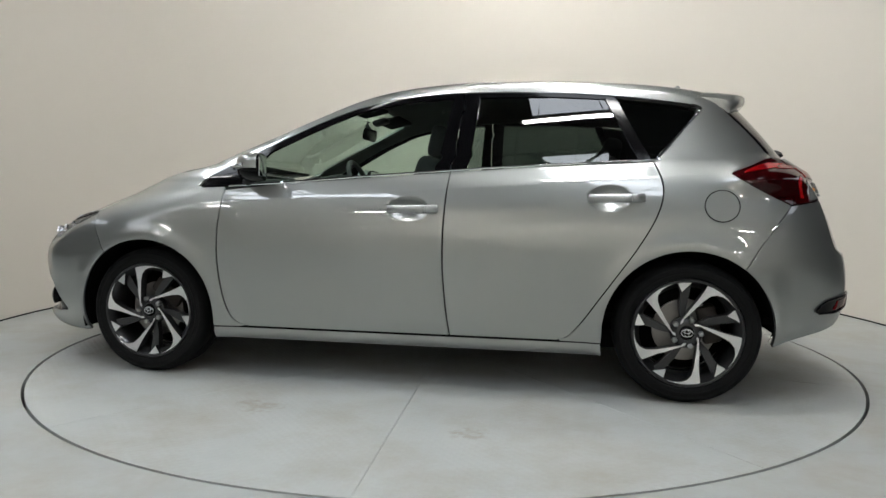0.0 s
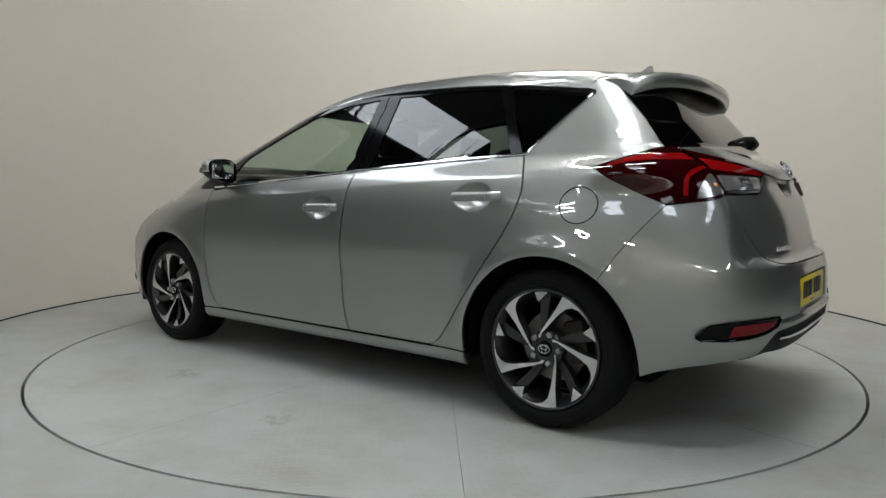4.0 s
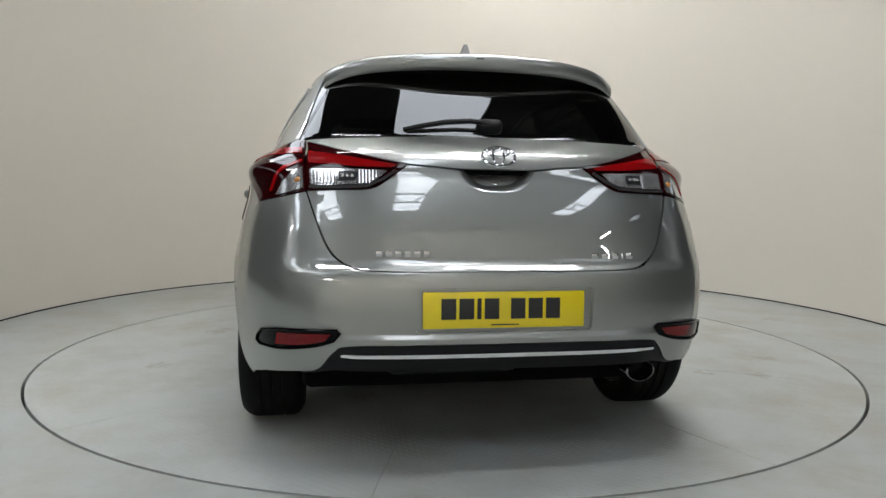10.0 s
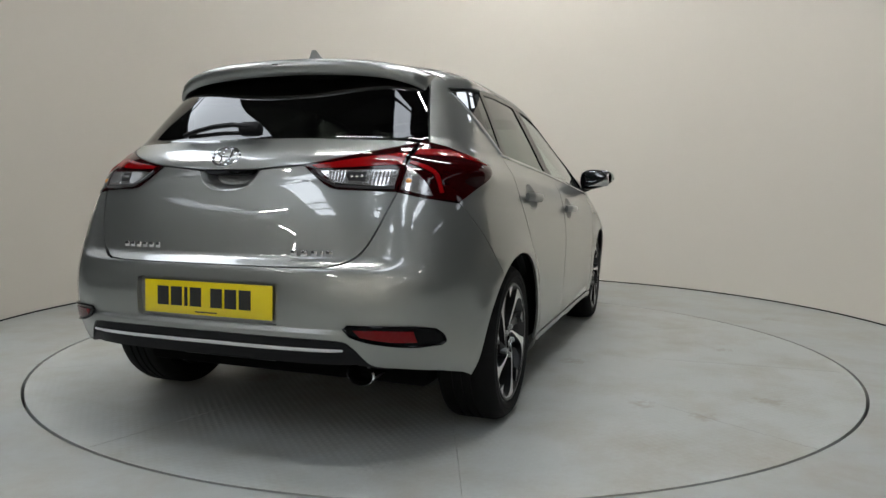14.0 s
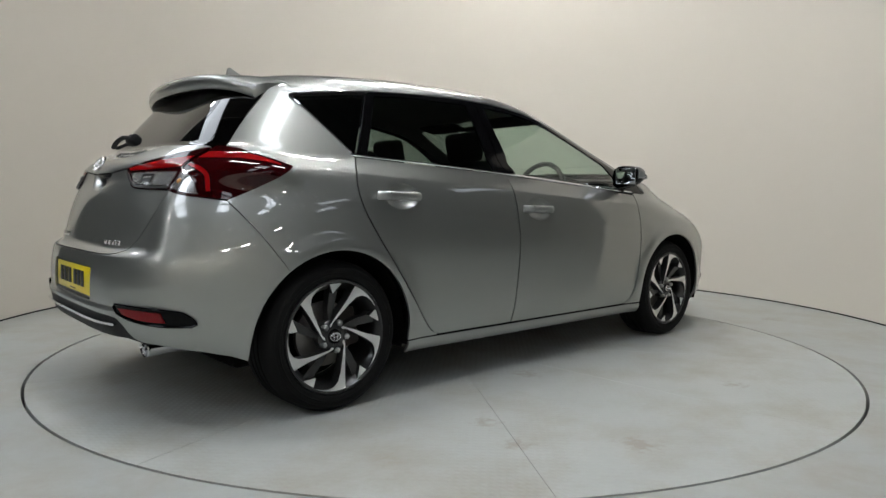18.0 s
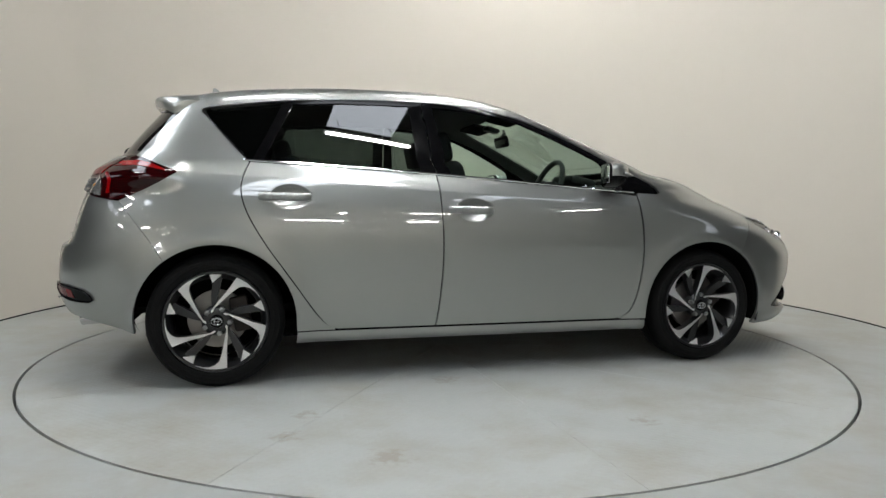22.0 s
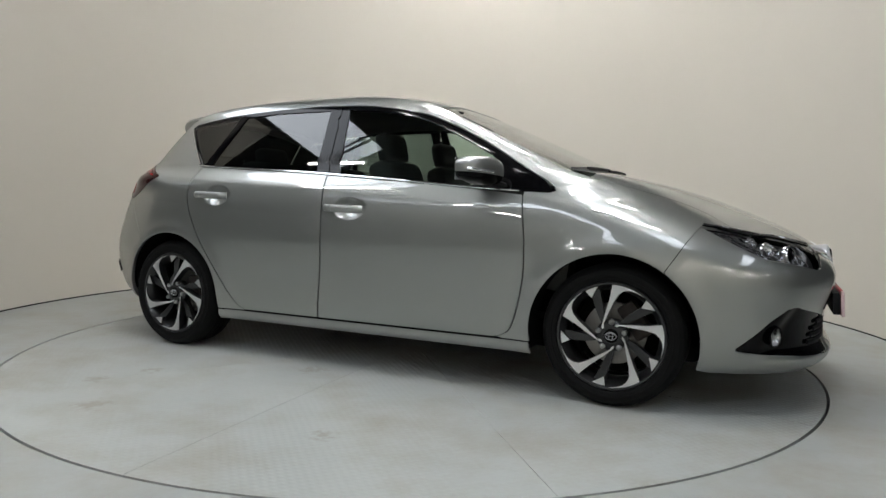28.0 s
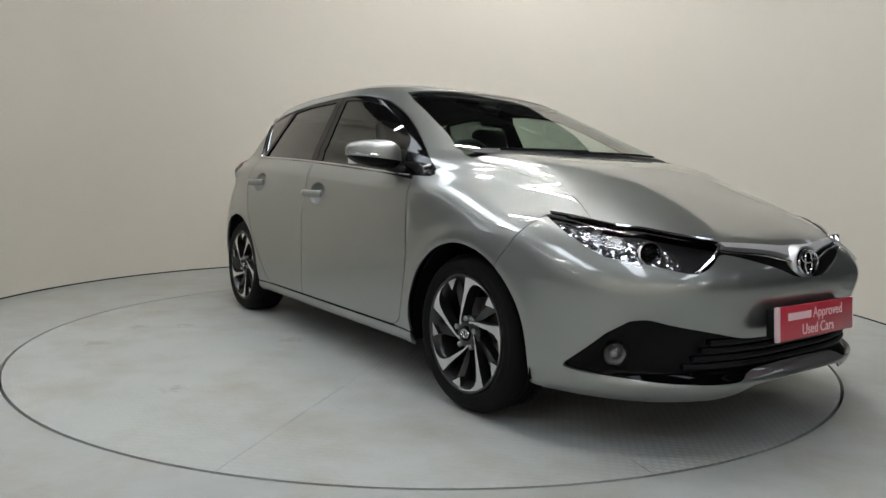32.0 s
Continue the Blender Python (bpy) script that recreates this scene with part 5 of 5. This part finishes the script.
for k in range(4):
    z = .312 + .026 * k
    w = .55 - .03 * k
    bm = bmesh.new()
    add_tube(bm, [on(1 if y >= 0 else -1, front(abs(y), z), -.006) for y in [w * (j / 12 - 1) for j in range(25)]], .0065, 6, flat=1.5)
    part("slat", bm, BLACK, intake)


def fog_lamp(s):
    c = on(s, front(.742, .352), -.008)
    m = pose(*c, 0, 90, 30 * s)
    bm = bmesh.new()
    add_lathe(bm, [(.036, -.02), (.043, .0), (.045, .010), (.041, .012), (.037, .006)], m, 32, False)
    ob = part("fog_lamp", bm, GLOSS, intake, "round clear fog lamp")
    bm = bmesh.new()
    add_lathe(bm, [(.037, .006), (.033, -.006), (.022, -.015), (.001, -.018)], m, 32, False)
    part("fog_bowl", bm, CHROME, ob)
    bm = bmesh.new()
    add_lathe(bm, [(.012, -.016), (.012, .002), (.008, .008), (.001, .009)], m, 16)
    part("fog_bulb", bm, LENS, ob)
    bm = bmesh.new()
    add_lathe(bm, [(.041, .008), (.034, .016), (.018, .021), (.001, .022)], m, 32)
    part("fog_cover", bm, HEADGLASS, ob, "clear domed cover")


both_sides(fog_lamp)
# show plate
SHOW = pose(2.224, 0, .453, 0, -4, 0)
show = part("show_plate", flat_plate(bmesh.new(), .536, .118, .014, SHOW), SIGNRED, car, "red dealer plate with pale lettering")
part("plate_holder", flat_plate(bmesh.new(), .52, .10, .03, SHOW @ pose(-.024, 0, 0)), BLACK, show)
part("plate_edge", flat_plate(bmesh.new(), .020, .119, .0145, SHOW @ pose(.0004, -.259, 0)), SIGNWHITE, show)
part("plate_edge", flat_plate(bmesh.new(), .012, .119, .0145, SHOW @ pose(.0004, .263, 0)), SIGNWHITE, show)


def lettering(word, size, at, name="lettering"):
    cu = bpy.data.curves.new("word", "FONT")
    cu.body, cu.size, cu.align_x, cu.extrude = word, size, "LEFT", .0006
    ob = bpy.data.objects.new("word", cu)
    me = bpy.data.meshes.new_from_object(ob)
    bpy.data.objects.remove(ob)
    me.transform(SHOW @ pose(.0078, at[0], at[1]) @ pose(0, 0, 0, 90, 0, 90))
    me.materials.append(SIGNWHITE)
    return part(name, me, None, show)


part("word_bar", flat_plate(bmesh.new(), .155, .026, .001, SHOW @ pose(.0078, -.125, .022), .0003), SIGNWHITE, show)
lettering("Approved", .053, (-.035, .008))
lettering("Used Cars", .053, (-.110, -.046))

# ---- mirrors, handles, filler flap ----
def door_mirror(s):
    c = Vector((.685, s * .958, 1.036))

    def pod(shrink, front_only, back):
        bm = bmesh.new()
        bmesh.ops.create_uvsphere(bm, u_segments=32, v_segments=24, radius=1)
        for v in bm.verts:
            p = v.co
            q = p * (abs(p.x) ** 2.6 + abs(p.y) ** 3 + abs(p.z) ** 3) ** (-1 / 2.9)
            tip = 1 - .40 * ((q.y + 1) / 2) ** 1.6
            v.co = shrink * Vector((q.x * .10 * tip - .032 * q.y, q.y * .112, q.z * .073 * tip + .010 * q.y))
        everything = bm.verts[:] + bm.edges[:] + bm.faces[:]
        cut = bmesh.ops.bisect_plane(bm, geom=everything, plane_co=(back, 0, 0), plane_no=(-1, -.25, 0), clear_outer=True)
        if not front_only:
            edge = [e for e in cut["geom_cut"] if isinstance(e, bmesh.types.BMEdge)]
            bmesh.ops.contextual_create(bm, geom=edge)
        else:
            bmesh.ops.bisect_plane(bm, geom=bm.verts[:] + bm.edges[:] + bm.faces[:], plane_co=(0, 0, -.022), plane_no=(0, .10, -1), clear_outer=True)
        if s < 0:
            for v in bm.verts:
                v.co.y = -v.co.y
            bmesh.ops.reverse_faces(bm, faces=bm.faces[:])
        bmesh.ops.translate(bm, verts=bm.verts[:], vec=c)
        return bm

    ob = part("door_mirror", pod(.985, False, -.045), GLOSS, car, "door mirror with silver cap and black housing")
    part("mirror_cap", pod(1.0, True, -.036), PAINT, ob, "silver-grey painted cap")
    bm = bmesh.new()
    add_tube(bm, [(.80, s * .80, .962), (.775, s * .84, .962), (.72, s * .90, .982)], .024, 10, flat=.9)
    part("mirror_arm", bm, BLACK, ob)
    bm = bmesh.new()
    add_box(bm, (.004, .165, .098), tuple(c + Vector((-.049, s * .006, .002))), (0, 0, s * 14), .0018)
    part("mirror_glass", bm, CHROME, ob, "mirror glass")
    bm = bmesh.new()
    add_tube(bm, [c + Vector((.088, s * .015, -.010)), c + Vector((.068, s * .062, -.008)), c + Vector((.035, s * .094, -.004)), c + Vector((.0, s * .107, .002))], .009, 8)
    part("indicator_strip", bm, LENS, ob, "clear indicator strip")
    return ob


both_sides(door_mirror)


def handle(x0, x1, z, s, parent):
    def bar(lo, hi):
        line = []
        for k in range(13):
            a = lo + (hi - lo) * k / 12
            out = .030 * min(1, math.sin(math.pi * (.06 + .88 * a)) * 1.9) + .004
            line.append((x0 + (x1 - x0) * a, s * (width(z) + out), z + .004 * a))
        bm = bmesh.new()
        add_tube(bm, line, .0125, 12, flat=1.5)
        return bm

    ob = part("door_handle", bar(0, .765), SATIN, parent, "satin silver pull handle")
    part("handle_cap", bar(.775, 1), SATIN, ob)
    bm = bmesh.new()
    if x0 > -.5:
        add_lathe(bm, [(.008, 0), (.008, .004), (.001, .004)], pose(x1 + .02, s * (width(z) + .033), z + .004, -90 * s, 0, 0), 16)
        part("key_lock", bm, CHROME, ob)
    else:
        bm.free()


for m, s in ((0, 1), (1, -1)):
    handle(.042, -.185, .842, s, fdoors[m])
    handle(-.868, -1.100, .900, s, rdoors[m])
bm = bmesh.new()
add_tube(bm, [skin(*side(-1.428 + .073 * math.cos(a), .872 + .068 * math.sin(a)), .0008) for a in [math.pi * k / 30 for k in range(60)]], .0022, 6, True)
part("filler_flap", bm, SHADE, car, "round fuel flap outline")

# windscreen wipers and cowl
cowl = F([(0, 1.049), (.25, 1.047), (.50, 1.041), (.66, 1.036)]) + F([(.69, 1.05), (.66, 1.064), (.50, 1.072), (.25, 1.076), (0, 1.078)])
cowl_ob = part("scuttle", sheet(cowl, -.002, 0, both=True), BLACK, car, "black scuttle under the windscreen")
for pts in ([(-.55, 1.060), (-.20, 1.070), (.02, 1.076)], [(-.10, 1.064), (.25, 1.074), (.52, 1.072)]):
    bm = bmesh.new()
    add_tube(bm, [on(1 if y >= 0 else -1, front(abs(y), z), .006) for y, z in smooth(pts, 4)], .006, 6)
    part("wiper_blade", bm, BLACK, cowl_ob)

motions()
